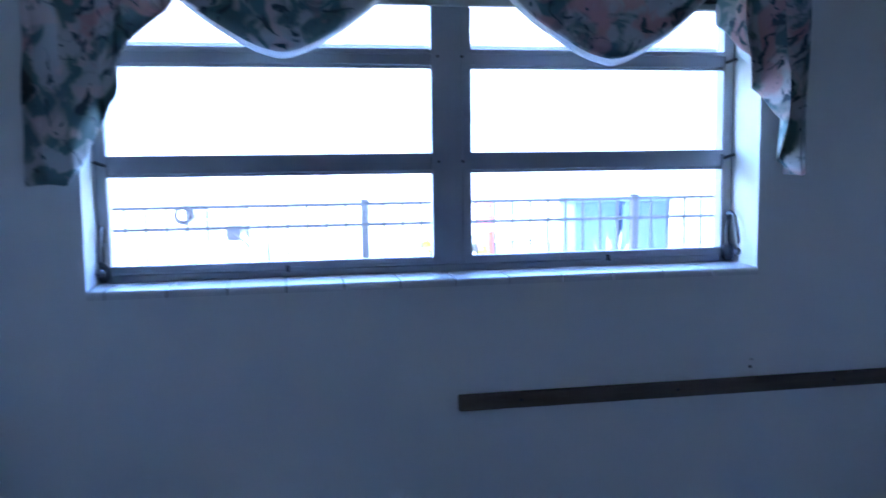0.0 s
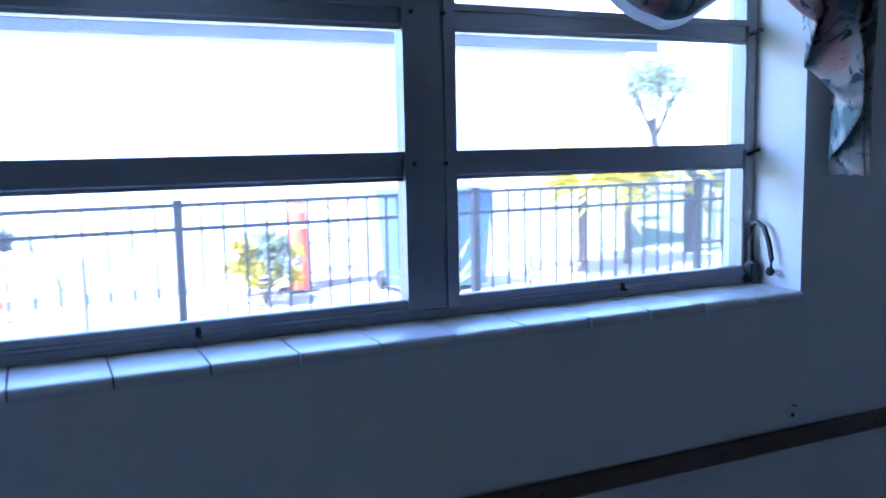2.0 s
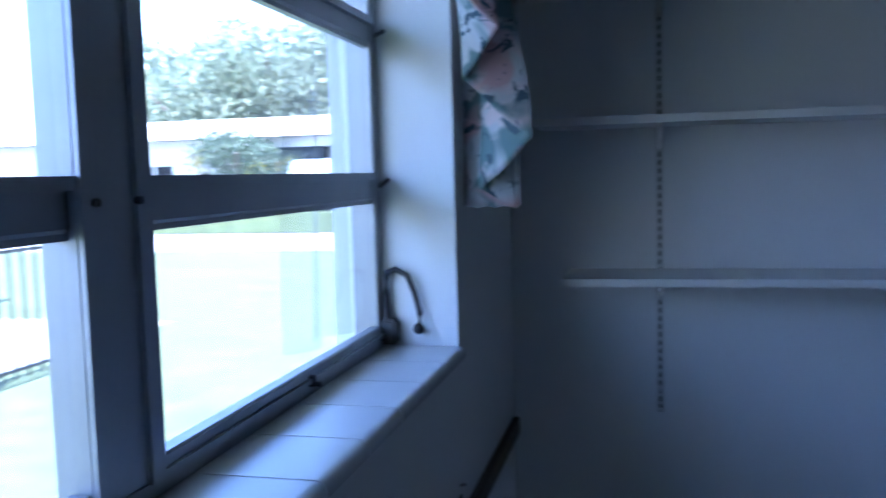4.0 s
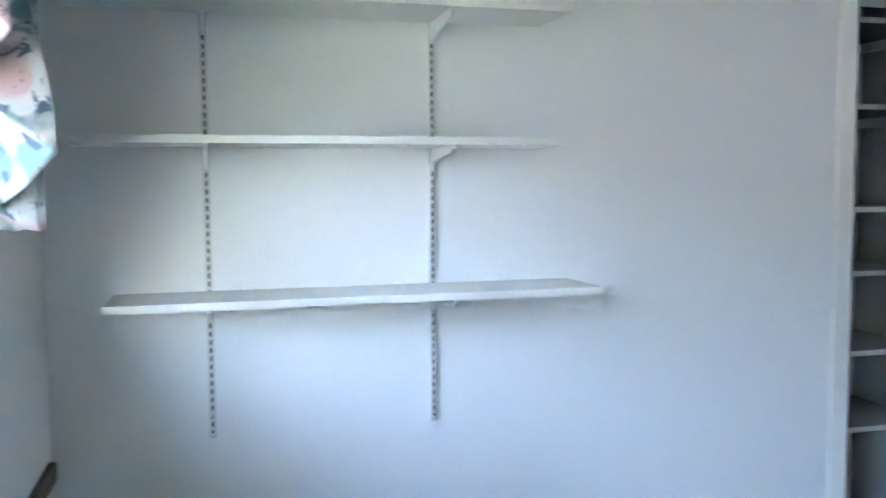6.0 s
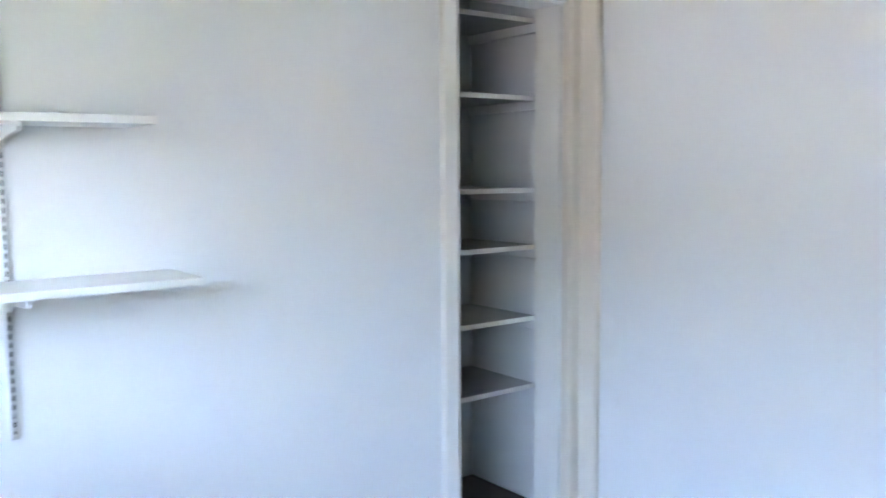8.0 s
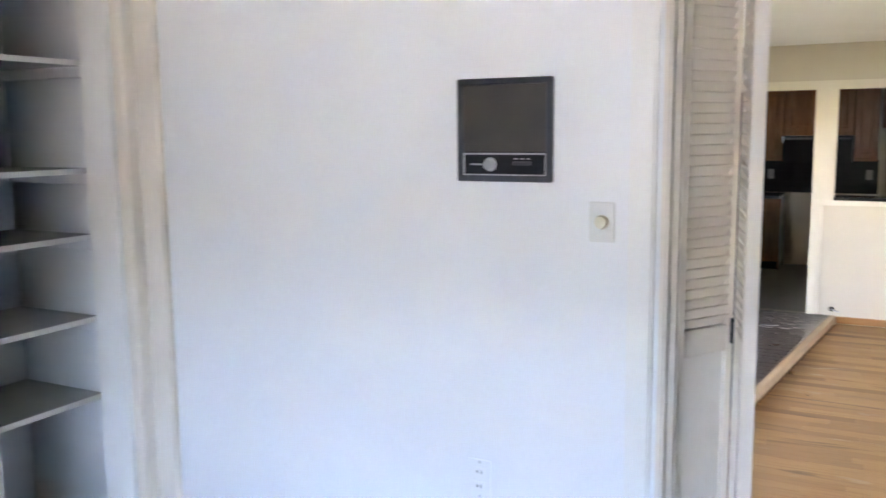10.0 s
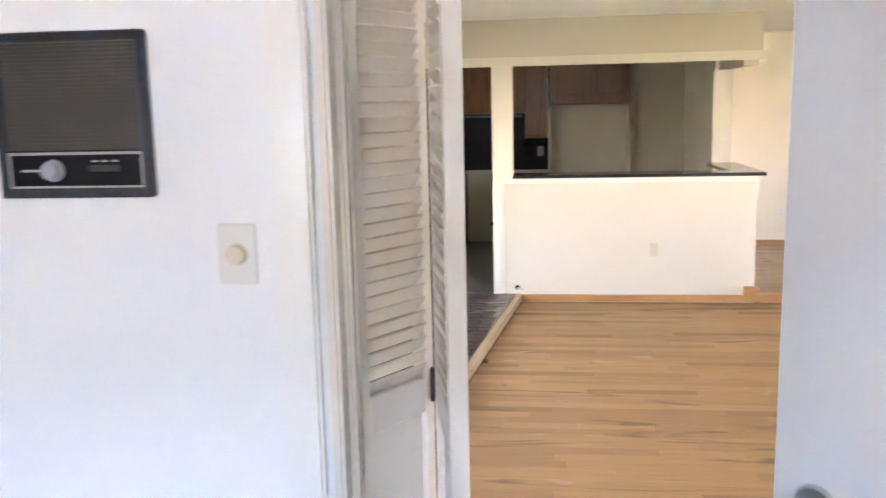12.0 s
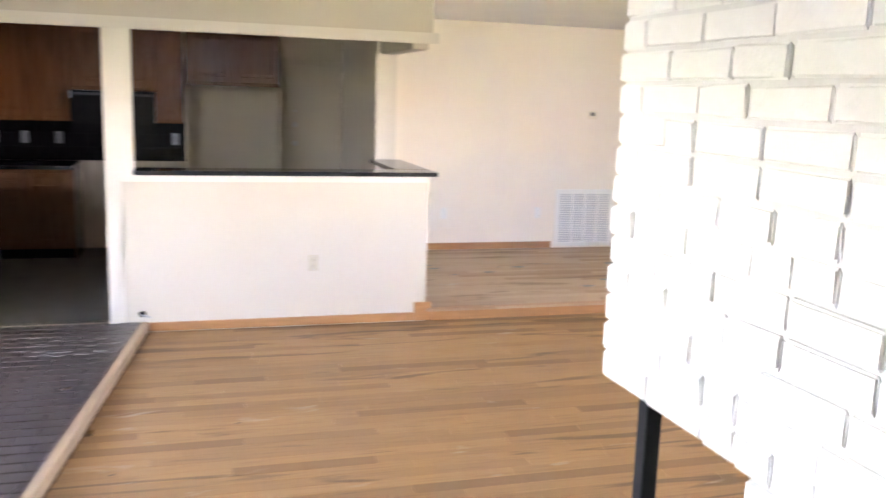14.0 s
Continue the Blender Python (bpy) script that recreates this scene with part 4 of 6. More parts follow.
def louver_panel(name, root, a, b, z0, z1, zmid):
    """One louvred leaf from a to b: stiles, rails, slats above zmid and a solid panel below."""
    a, b = Vector((*a, 0)), Vector((*b, 0))
    d = b - a
    w = d.length
    p = new(name)
    p.parent = root
    p.matrix_parent_inverse = root.matrix_basis.inverted()
    p.matrix_basis = pose(a.x, a.y, z0, 0, 0, math.degrees(math.atan2(d.y, d.x)))
    st, th, hh = 0.026, 0.0165, z1 - z0
    zm = zmid - z0

    def put(nm, bm):
        o = part(nm, bm, LOUVER)
        o.parent = p
        return o
    put("stile", box((0.001, -th, 0), (st, th, hh), 0.002)), put("stile", box((w - st, -th, 0), (w - 0.001, th, hh), 0.002))
    put("rail", box((st, -th, hh - 0.06), (w - st, th, hh), 0.002)), put("rail", box((st, -th, zm - 0.07), (w - st, th, zm), 0.002)), put("rail", box((st, -th, 0), (w - st, th, 0.09), 0.002))
    put("lower_panel", box((st, -0.004, 0.09), (w - st, 0.004, zm - 0.07)))
    bm = bmesh.new()
    c, s = math.cos(radians(-54)), math.sin(radians(-54))
    prof = [(-0.0172, -0.0027), (0.0172, -0.0027), (0.0184, 0), (0.0172, 0.0027), (-0.0172, 0.0027), (-0.0184, 0)]
    va = [bm.verts.new((st - 0.002, y * c - z * s - 0.008, y * s + z * c)) for y, z in prof]
    vb = [bm.verts.new((w - st + 0.002, y * c - z * s - 0.008, y * s + z * c)) for y, z in prof]
    bm.faces.new(va), bm.faces.new(vb[::-1])
    for i in range(6):
        bm.faces.new((va[i], vb[i], vb[(i + 1) % 6], va[(i + 1) % 6]))
    me = mesh_of(bm, "slat", LOUVER)
    z = zm + 0.014
    while z < hh - 0.07:
        o = new("slat", me)
        o.parent = p
        o.location = (0, 0, z)
        z += 0.0258
    return p


_d = tagged(new("door_2"), "cream louvred folding door folded against the jamb", "folding door", kind="structure")
_d.matrix_basis = pose(-1.72, -3.02, BF)
A, B, B2, C = (-1.710, -3.03), (-1.819, -3.200), (-1.852, -3.180), (-1.9035, -2.964)
louver_panel("leaf", _d, A, B, BF + 0.02, DZ - 0.03, 1.145)
louver_panel("leaf", _d, B2, C, BF + 0.02, DZ - 0.03, 1.145)
_h = part("hinge", add_box(add_cyl(bmesh.new(), (-1.833, -3.176, 1.095), (-1.833, -3.176, 1.16), 0.006, n=10), (-1.848, -3.184, 1.095), (-1.820, -3.180, 1.16)), DARKMETAL, _d)
part("track", box((DX0 + 0.02, -3.03, DZ - 0.03), (DX1 - 0.02, -3.0, DZ - 0.019)), ALU, _d)
# ---- kitchen pass-through bar ----
_c = thing("bar_counter", "black granite bar top on the half wall", "counter", (-2.8, -9.08, 1.02))
part("slab", box((-3.87, -9.24, 1.019), (-1.771, -8.985, 1.05), 0.004, 2), GRANITE, _c)
part("return_slab", box((-3.87, -10.198, 1.0195), (-3.60, -9.2405, 1.0505), 0.004, 2), GRANITE, _c)
wall_plate("half_wall_outlet", "almond outlet on the half wall", "outlet", -2.967, H, 0.395, 0.07, 0.115, DIMALMOND, "outlet")


# ---- white brick fireplace ----
def fireplace():
    f = thing("fireplace", "white painted brick fireplace, open corner on a black post", "fireplace", (-3.6, -3.9, LF))
    fx, y0, y1, zb = -3.05, -4.68, -4.13, 0.99
    part("core", add_box(box((-4.25, y0 + 0.012, zb + 0.002), (fx + 0.0005, -3.042, LC)), (-4.25, y1 + 0.01, LF), (fx + 0.0005, -3.042, zb + 0.002)), BRICKJOINT, f)
    part("hearth_base", box((-4.25, -4.61, LF), (-3.085, y1 + 0.01, 0.370), 0.004), BRICKJOINT, f)
    part("hearth_slab", box((-4.25, -4.612, 0.371), (-3.087, y1 + 0.008, 0.400), 0.005, 2), BLACK, f, "black hearth slab")
    part("firebox_back", box((-4.25, -4.60, 0.40), (-4.15, y1, zb)), BLACK, f, "sooty black firebox back")
    part("steel_post", add_box(add_box(box((-3.127, -4.58, 0.40), (-3.088, -4.54, zb), 0.003), (-3.16, -4.60, 0.401), (-3.089, -4.50, 0.409), 0.002), (-3.15, -4.57, zb - 0.008), (-3.06, -4.47, zb + 0.001)), BLACK, f, "black steel corner post")
    return f, fx, y0, y1, zb


FP = fireplace()


# ---- living room things ----
def sliding_door():
    d = tagged(new("door_3"), "white framed sliding glass door to the bright yard", "sliding door", kind="structure")
    d.matrix_basis = pose(EX, (SY0 + SY1) / 2, 0)
    x0, x1 = EX + 0.02, EX + 0.10
    part("door_frame", add_box(add_box(add_box(box((x0, SY0, 0.031), (x1, SY0 + 0.05, SZ1), 0.004), (x0, SY1 - 0.05, 0.031), (x1, SY1, SZ1), 0.004), (x0, SY0 + 0.05, SZ1 - 0.05), (x1, SY1 - 0.05, SZ1), 0.004), (x0, SY0 + 0.05, 0.031), (x1, SY1 - 0.05, 0.06), 0.004), ALU, d)
    ym = (SY0 + SY1) / 2
    for a, b, x in ((SY0 + 0.05, ym + 0.03, x0 + 0.012), (ym - 0.03, SY1 - 0.05, x0 + 0.048)):
        s = part("sash", add_box(add_box(add_box(box((x, a, 0.06), (x + 0.028, a + 0.055, SZ1 - 0.05), 0.003), (x, b - 0.055, 0.06), (x + 0.028, b, SZ1 - 0.05), 0.003), (x, a + 0.055, 0.06), (x + 0.028, b - 0.055, 0.13), 0.003), (x, a + 0.055, SZ1 - 0.11), (x + 0.028, b - 0.055, SZ1 - 0.05), 0.003), ALU, d)
        g = part("pane", box((x + 0.012, a + 0.05, 0.125), (x + 0.016, b - 0.05, SZ1 - 0.105)), CLEARGLASS, s)
        g.visible_shadow = False
    casing_boards("trim_sliding_door", "white casing of the sliding door", [((EX - 0.016, SY0 - 0.06, PF), (EX - 0.001, SY0 - 0.001, SZ1 + 0.06)), ((EX - 0.016, SY1 + 0.001, PF), (EX - 0.001, SY1 + 0.06, SZ1 + 0.06)), ((EX - 0.016, SY0, SZ1 + 0.001), (EX - 0.001, SY1, SZ1 + 0.06))])


sliding_door()
_s = thing("slatted_screen", "grey slatted privacy screen outside the sliding door", "screen", (-0.39, -7.9, -0.2))
for _y in (-9.84, -7.15, -5.9, SY1 - 0.06):
    part("post", box((-0.40, _y - 0.03, -0.2), (-0.37, _y + 0.03, 1.9), 0.003), SLATGREY, _s)
# northern stretch of the slats is unseen, added to cut the door's daylight
for _k in range(12):
    _z = 0.02 + 0.155 * _k
    part("slat", box((-0.395, -9.9, _z), (-0.385, SY1 - 0.05, _z + 0.085), 0.002), SLATGREY, _s)


def door_valance():
    c = thing("door_valance", "gathered grey floral valance over the sliding door", "curtain", (EX - 0.08, -7.4, 2.1))

    def f(u, v):
        y = SY0 - 0.1 + (SY1 - SY0 + 0.2) * u
        return (EX - 0.085 - 0.022 * math.sin(u * 130) - 0.012 * math.sin(v * 9 + u * 40), y, 2.10 - v * (0.225 + 0.014 * math.sin(u * 70)))
    cloth("gathered_cloth", f, 220, 12, c)
    part("rod", add_cyl(bmesh.new(), (EX - 0.08, SY0 - 0.12, 2.09), (EX - 0.08, SY1 + 0.12, 2.09), 0.01), TRIM, c)
    part("bracket", box((EX - 0.09, SY0 - 0.1, 2.07), (EX - 0.001, SY0 - 0.08, 2.11), 0.003), TRIM, c)


door_valance()
wall_plate("living_switch", "cream double switch plate by the sliding door", "switch", EX, -8.72, 1.21, 0.07, 0.115, ALMOND, "switch", "w")
_s = thing("smoke_detector", "round cream smoke detector on the wall above the kitchen opening", "smoke detector", (-1.10, H, 2.19))
part("body", add_cyl(add_cyl(bmesh.new(), (-1.10, H, 2.19), (-1.10, H + 0.03, 2.19), 0.062, 0.055, 28), (-1.10, H + 0.03, 2.19), (-1.10, H + 0.04, 2.19), 0.035, 0.03, 24), CREAM, _s, smooth=True)

_v = thing("return_air_grille", "white metal return air grille above the baseboard", "vent", (-6.2, -11.4, 0.05))
part("frame", add_box(add_box(add_box(box((-6.56, -11.399, 0.045), (-6.51, -11.384, 0.66), 0.003), (-5.92, -11.399, 0.045), (-5.87, -11.384, 0.66), 0.003), (-6.51, -11.399, 0.61), (-5.92, -11.384, 0.66), 0.003), (-6.51, -11.399, 0.045), (-5.92, -11.384, 0.09), 0.003), PLASTIC, _v)
part("backing", box((-6.51, -11.3985, 0.09), (-5.92, -11.396, 0.61)), GREYMETAL, _v)
for _k in range(1, 4):
    part("mullion", box((-6.51 + 0.1475 * _k - 0.008, -11.396, 0.09), (-6.51 + 0.1475 * _k + 0.008, -11.385, 0.61)), PLASTIC, _v)
for _k in range(26):
    _z = 0.10 + 0.0197 * _k
    part("slat", box((-6.51, -11.3955, _z), (-5.92, -11.389, _z + 0.008)), PLASTIC, _v)
_t = thing("thermostat", "small beige wall thermostat", "thermostat", (-6.23, -11.4, 1.45))
part("body", box((-6.29, -11.399, 1.41), (-6.18, -11.375, 1.50), 0.006, 2), ALMOND, _t)
part("display", box((-6.26, -11.3755, 1.445), (-6.21, -11.3745, 1.48)), DARKMETAL, _t)
wall_plate("far_outlet", "white outlet on the far wall", "outlet", -4.63, -11.4, 0.41, 0.07, 0.115, PLASTIC, "outlet")
wall_plate("far_outlet", "white outlet on the far wall", "outlet", -5.67, -11.4, 0.41, 0.07, 0.115, PLASTIC, "outlet")
_s = thing("door_stop", "small black spring door stop at the foot of the post", "door stop", (-1.80, H, 0.06))
part("base", add_cyl(bmesh.new(), (-1.80, H + 0.001, 0.062), (-1.80, H + 0.02, 0.062), 0.022, 0.014), BLACK, _s, smooth=True)
part("rod", add_cyl(bmesh.new(), (-1.80, H + 0.02, 0.062), (-1.86, H + 0.08, 0.055), 0.006), STEEL, _s)


# ---- kitchen ----
def cabinet_door(parent, x0, x1, z0, z1, y, arch=True):
    """A raised-panel door that faces north, with an arched top panel."""
    bm = bmesh.new()
    fr = 0.055
    add_box(bm, (x0, y, z0), (x0 + fr, y + 0.02, z1), 0.003), add_box(bm, (x1 - fr, y, z0), (x1, y + 0.02, z1), 0.003)
    add_box(bm, (x0 + fr, y, z0), (x1 - fr, y + 0.02, z0 + fr), 0.003)
    add_box(bm, (x0 + fr, y, z1 - fr * (0.8 if arch else 1)), (x1 - fr, y + 0.02, z1), 0.003)
    if arch:
        n = 8
        for k in range(n):
            u = (k + 0.5) / n
            drop = 0.055 * (1 - math.sin(math.pi * u)) ** 0.8
            xa = x0 + fr + (x1 - x0 - 2 * fr) * k / n
            add_box(bm, (xa, y, z1 - fr * 0.8 - drop), (xa + (x1 - x0 - 2 * fr) / n, y + 0.0195, z1 - fr * 0.8 + 0.001))
    d = part("door", bm, CABINET, parent)
    part("raised_panel", add_box(box((x0 + fr - 0.002, y, z0 + fr - 0.002), (x1 - fr + 0.002, y + 0.006, z1 - fr + 0.01)), (x0 + fr + 0.02, y + 0.004, z0 + fr + 0.02), (x1 - fr - 0.02, y + 0.014, z1 - fr - 0.055), 0.006), CABINET, d)


def upper_cabinet(x0, x1, z0, z1, doors, label, y=-11.70):
    c = thing("upper_cabinet", label, "cabinet", ((x0 + x1) / 2, -11.85, z0), "upper kitchen cabinets")
    part("body", box((x0 + 0.001, YS + 0.001, z0), (x1 - 0.001, y, z1), 0.002), CABINET, c)
    part("bottom_rail", box((x0 + 0.001, y, z0 - 0.012), (x1 - 0.001, y + 0.024, z0 + 0.02), 0.003), CABINET, c)
    w = (x1 - x0) / doors
    for k in range(doors):
        a = x0 + k * w
        cabinet_door(c, a + 0.008, a + w - 0.008, z0 + 0.025, z1 - 0.02, y + 0.001)


UL = "cherry stained wood wall cabinet with arched raised panel doors"
upper_cabinet(-0.40, 0.17, 1.27, 2.2, 1, UL)
upper_cabinet(-0.735, -0.40, 1.27, 2.2, 1, UL)
upper_cabinet(-1.075, -0.735, 1.27, 2.2, 1, UL)
upper_cabinet(-1.82, -1.075, 1.56, 2.2, 2, "short cherry wood wall cabinet above the range hood")
upper_cabinet(-2.075, -1.82, 1.27, 2.2, 1, UL)
upper_cabinet(-2.99, -2.10, 1.64, 2.2, 2, "cherry wood wall cabinet above the empty fridge space")

_c = thing("base_cabinet", "cherry stained wood base cabinet with a raised panel door", "cabinet", (-0.8, -11.7, 0), "base kitchen cabinets")
part("body", box((-1.09, YS + 0.001, 0.10), (-0.44, -11.42, 0.83), 0.002), CABINET, _c)
part("toe_kick", box((-1.09, YS + 0.001, PF), (-0.44, -11.49, 0.10)), BLACK, _c)
cabinet_door(_c, -1.05, -0.70, 0.13, 0.80, -11.419)
cabinet_door(_c, -0.69, -0.46, 0.66, 0.80, -11.419, False)
cabinet_door(_c, -0.69, -0.46, 0.13, 0.64, -11.419, False)


def side_base_cabinet(y0, y1):
    c = thing("base_cabinet", "cherry stained wood base cabinet along the side wall", "cabinet", (-0.14, (y0 + y1) / 2, 0), "base kitchen cabinets")
    part("body", box((-0.42, y0 + 0.002, 0.10), (0.179, y1 - 0.002, 0.83), 0.002), CABINET, c)
    part("toe_kick", box((-0.36, y0, PF), (0.179, y1, 0.10)), BLACK, c)
    for a, b in ((0.13, 0.62), (0.65, 0.80)):
        d = part("door" if a < 0.5 else "drawer_front", add_box(box((-0.44, y0 + 0.015, a), (-0.421, y1 - 0.015, b), 0.004), (-0.446, y0 + 0.07, a + 0.04), (-0.44, y1 - 0.07, b - 0.04), 0.004), CABINET, c)
        part("handle", add_tube(bmesh.new(), [(-0.44, y1 - 0.06, b - 0.10), (-0.465, y1 - 0.06, b - 0.09), (-0.465, y1 - 0.06, b - 0.03), (-0.44, y1 - 0.06, b - 0.02)], 0.005), STEEL, d)


side_base_cabinet(-11.40, -10.7), side_base_cabinet(-10.7, -10.0)
_c = thing("kitchen_counter", "black granite kitchen worktop", "counter", (-0.6, -11.7, 0.83))
part("back_slab", box((-1.1, YS + 0.001, 0.831), (0.179, -11.38, 0.868), 0.004, 2), GRANITE, _c)
part("side_slab", box((-0.47, -11.379, 0.831), (0.179, -9.98, 0.868), 0.004, 2), GRANITE, _c)
_c = thing("backsplash", "glossy black tiled backsplash behind the worktop", "backsplash", (-0.9, YS, 0.87))
part("tile_field", box((-2.085, YS + 0.0005, 0.869), (0.178, YS + 0.010, 1.262)), BLACKTILE, _c)
for _x in np.arange(-2.08, 0.17, 0.152):
    for _z in (0.872, 1.003, 1.134):
        part("tile", box((_x, YS + 0.010, _z), (min(_x + 0.149, 0.177), YS + 0.014, _z + 0.127), 0.002), BLACKTILE, _c)
for _x in (-0.36, -0.62, -0.92, -1.99):
    wall_plate("kitchen_outlet", "steel grey outlet on the black backsplash", "outlet", _x, YS + 0.014, 1.09, 0.07, 0.115, PLATEGREY, "outlet")
_h = thing("range_hood", "black over-the-range hood under the short cabinet", "range hood", (-1.45, -11.8, 1.2))
part("body", box((-1.815, YS + 0.015, 1.24), (-1.08, -11.60, 1.545), 0.008, 2), BLACK, _h)
part("visor", box((-1.815, -11.60, 1.26), (-1.08, -11.575, 1.5), 0.006, 2), BLACK, _h)
part("vent_slot", box((-1.79, -11.575, 1.505), (-1.10, -11.57, 1.53)), DARKMETAL, _h)
part("side_clip", box((-1.085, -11.62, 1.47), (-1.077, -11.57, 1.54)), GREYMETAL, _h)
_p = thing("unfinished_wall_panel", "scuffed beige wall left bare where the range stood", "wall panel", (-1.46, YS, 0))
part("panel", box((-2.08, YS + 0.0005, PF), (-1.10, YS + 0.008, 0.868)), BIEGE, _p)
part("gas_stub", add_cyl(bmesh.new(), (-1.4, YS + 0.008, 0.22), (-1.4, YS + 0.06, 0.22), 0.02), BLACK, _p)
_p = thing("end_panel", "cherry wood end panel beside the range space", "cabinet panel", (-1.1, -11.7, 0))
part("panel", box((-1.108, YS + 0.02, PF), (-1.092, -11.4, 0.83)), CABINET, _p)
_d = tagged(new("door_4"), "plain beige door at the back of the kitchen with a deadbolt", "door", kind="structure")
_d.matrix_basis = pose(-3.4, YS, 0)
part("leaf", box((-3.80, YS + 0.001, PF), (-3.10, YS + 0.02, 1.86), 0.002), BIEGE, _d)
part("door_frame", add_box(add_box(box((-3.10, YS + 0.001, PF), (-3.03, YS + 0.03, 1.92), 0.003), (-3.655, YS + 0.001, PF), (-3.85, YS + 0.03, 1.92), 0.003), (-3.80, YS + 0.001, 1.862), (-3.10, YS + 0.03, 1.92), 0.003), BIEGE, _d)
for _z in (1.07, 1.26, 1.40):
    part("lock", add_cyl(bmesh.new(), (-3.17, YS + 0.02, _z), (-3.17, YS + (0.06 if _z < 1.1 else 0.032), _z), 0.026 if _z < 1.3 else 0.012), STEEL, _d, smooth=True)
for _x in (-2.10, -3.01):
    structure("trim_fridge_space", box((_x - 0.012, YS + 0.002, PF), (_x + 0.012, YS + 0.30, 1.64)), BIEGE, "beige side panel of the fridge space", "trim")

# ---- debris on the floor ----
random.seed(7)


def chip(x, y, z, r, mat, label):
    bm = bmesh.new()
    n = 9
    top = [bm.verts.new((x + r * random.uniform(0.5, 1.1) * math.cos(i * 6.283 / n) * 1.5, y + r * random.uniform(0.5, 1.1) * math.sin(i * 6.283 / n) * 0.7, z + r * 0.12)) for i in range(n)]
    low = [bm.verts.new((v.co.x * 1.0, v.co.y, z)) for v in top]
    bm.faces.new(top)
    for i in range(n):
        bm.faces.new((top[i], low[i], low[(i + 1) % n], top[(i + 1) % n]))
    tagged(part("debris_chip", bm, mat), label, "debris", "floor debris")


for _x, _y in ((-1.79, -6.70), (-2.35, -7.2)):
    chip(_x, _y, LF, 0.012, BARK, "tiny dark chip on the oak floor")
for _i in range(26):
    chip(-1.33 + random.uniform(-0.34, 0.3), -8.5 + random.uniform(-0.26, 0.2), PF + 0.008, random.uniform(0.008, 0.038), DUST, "white plaster dust spilled on the pavers")
for _i in range(12):
    chip(random.uniform(-6.2, -4.2), random.uniform(-10.9, -9.4), RF, random.uniform(0.015, 0.05), DUST, "white plaster dust on the raised floor")


def fallen_leaf(x, y, z, s, rz):
    """A dry curled leaf lying on the floor."""
    lf = thing("fallen_leaf", "small dry brown leaf lying on the floor", "leaf", (x, y, z), "fallen leaves")
    bm = bmesh.new()
    c, sn = math.cos(radians(rz)), math.sin(radians(rz))
    rows = []
    for i in range(7):
        u = i / 6
        w = s * 0.32 * math.sin(math.pi * min(max(u, 0.03), 0.97)) ** 0.7
        rows.append([bm.verts.new((x + c * s * (u - 0.5) - sn * w * k, y + sn * s * (u - 0.5) + c * w * k, z + 0.001 + s * (0.16 * abs(k) + 0.10 * (2 * u - 1) ** 2))) for k in (-1, 0, 1)])
    for a, b in zip(rows, rows[1:]):
        for k in range(2):
            bm.faces.new((a[k], a[k + 1], b[k + 1], b[k]))
    ob = part("blade", bm, STRIPWOOD, lf, smooth=True)
    md = ob.modifiers.new("thickness", 'SOLIDIFY')
    md.thickness = 0.0015


fallen_leaf(-1.49, -7.67, PF + 0.008, 0.055, 25)
fallen_leaf(-1.33, -6.26, PF + 0.008, 0.045, 70)
# ---- yard outside ----
def fence():
    f = thing("metal_fence", "dark aluminium picket fence across the yard", "fence", (0, 5, -0.12))
    xs = [-1.375 + 2.43 * k for k in range(-3, 4)]
    me = mesh_of(box((-0.0095, -0.0095, -0.06), (0.0095, 0.0095, 1.235), 0), "picket", FENCE)
    for x in xs:
        part("post", add_box(box((x - 0.032, 4.968, -0.12), (x + 0.032, 5.032, 1.262), 0.003), (x - 0.036, 4.964, 1.262), (x + 0.036, 5.036, 1.275), 0.003), FENCE, f)
    for a, b in zip(xs, xs[1:]):
        for z in (0.02, 1.06, 1.235):
            part("rail", box((a + 0.032, 4.985, z - 0.014), (b - 0.032, 5.015, z + 0.014)), FENCE, f)
        for k in range(1, 15):
            o = new("picket", me)
            o.parent = f
            o.matrix_parent_inverse = f.matrix_basis.inverted()
            o.matrix_basis = pose(a + (b - a) * k / 15, 5.0, 0)


fence()


def leaf_cloud(bm, c, r, count, size, flat=0.8):
    for _ in range(count):
        d = Vector((random.gauss(0, 1), random.gauss(0, 1), random.gauss(0, 1))).normalized()
        p = Vector(c) + Vector((d.x, d.y, d.z * flat)) * r * random.uniform(0.55, 1.0)
        q = Euler((random.uniform(0, 6.28), random.uniform(0, 6.28), random.uniform(0, 6.28))).to_matrix()
        s = size * random.uniform(0.6, 1.3)
        bm.faces.new([bm.verts.new(p + q @ Vector(v)) for v in ((-s, 0, 0), (0, -s * 0.45, 0), (s, 0, 0), (0, s * 0.45, s * 0.15))])


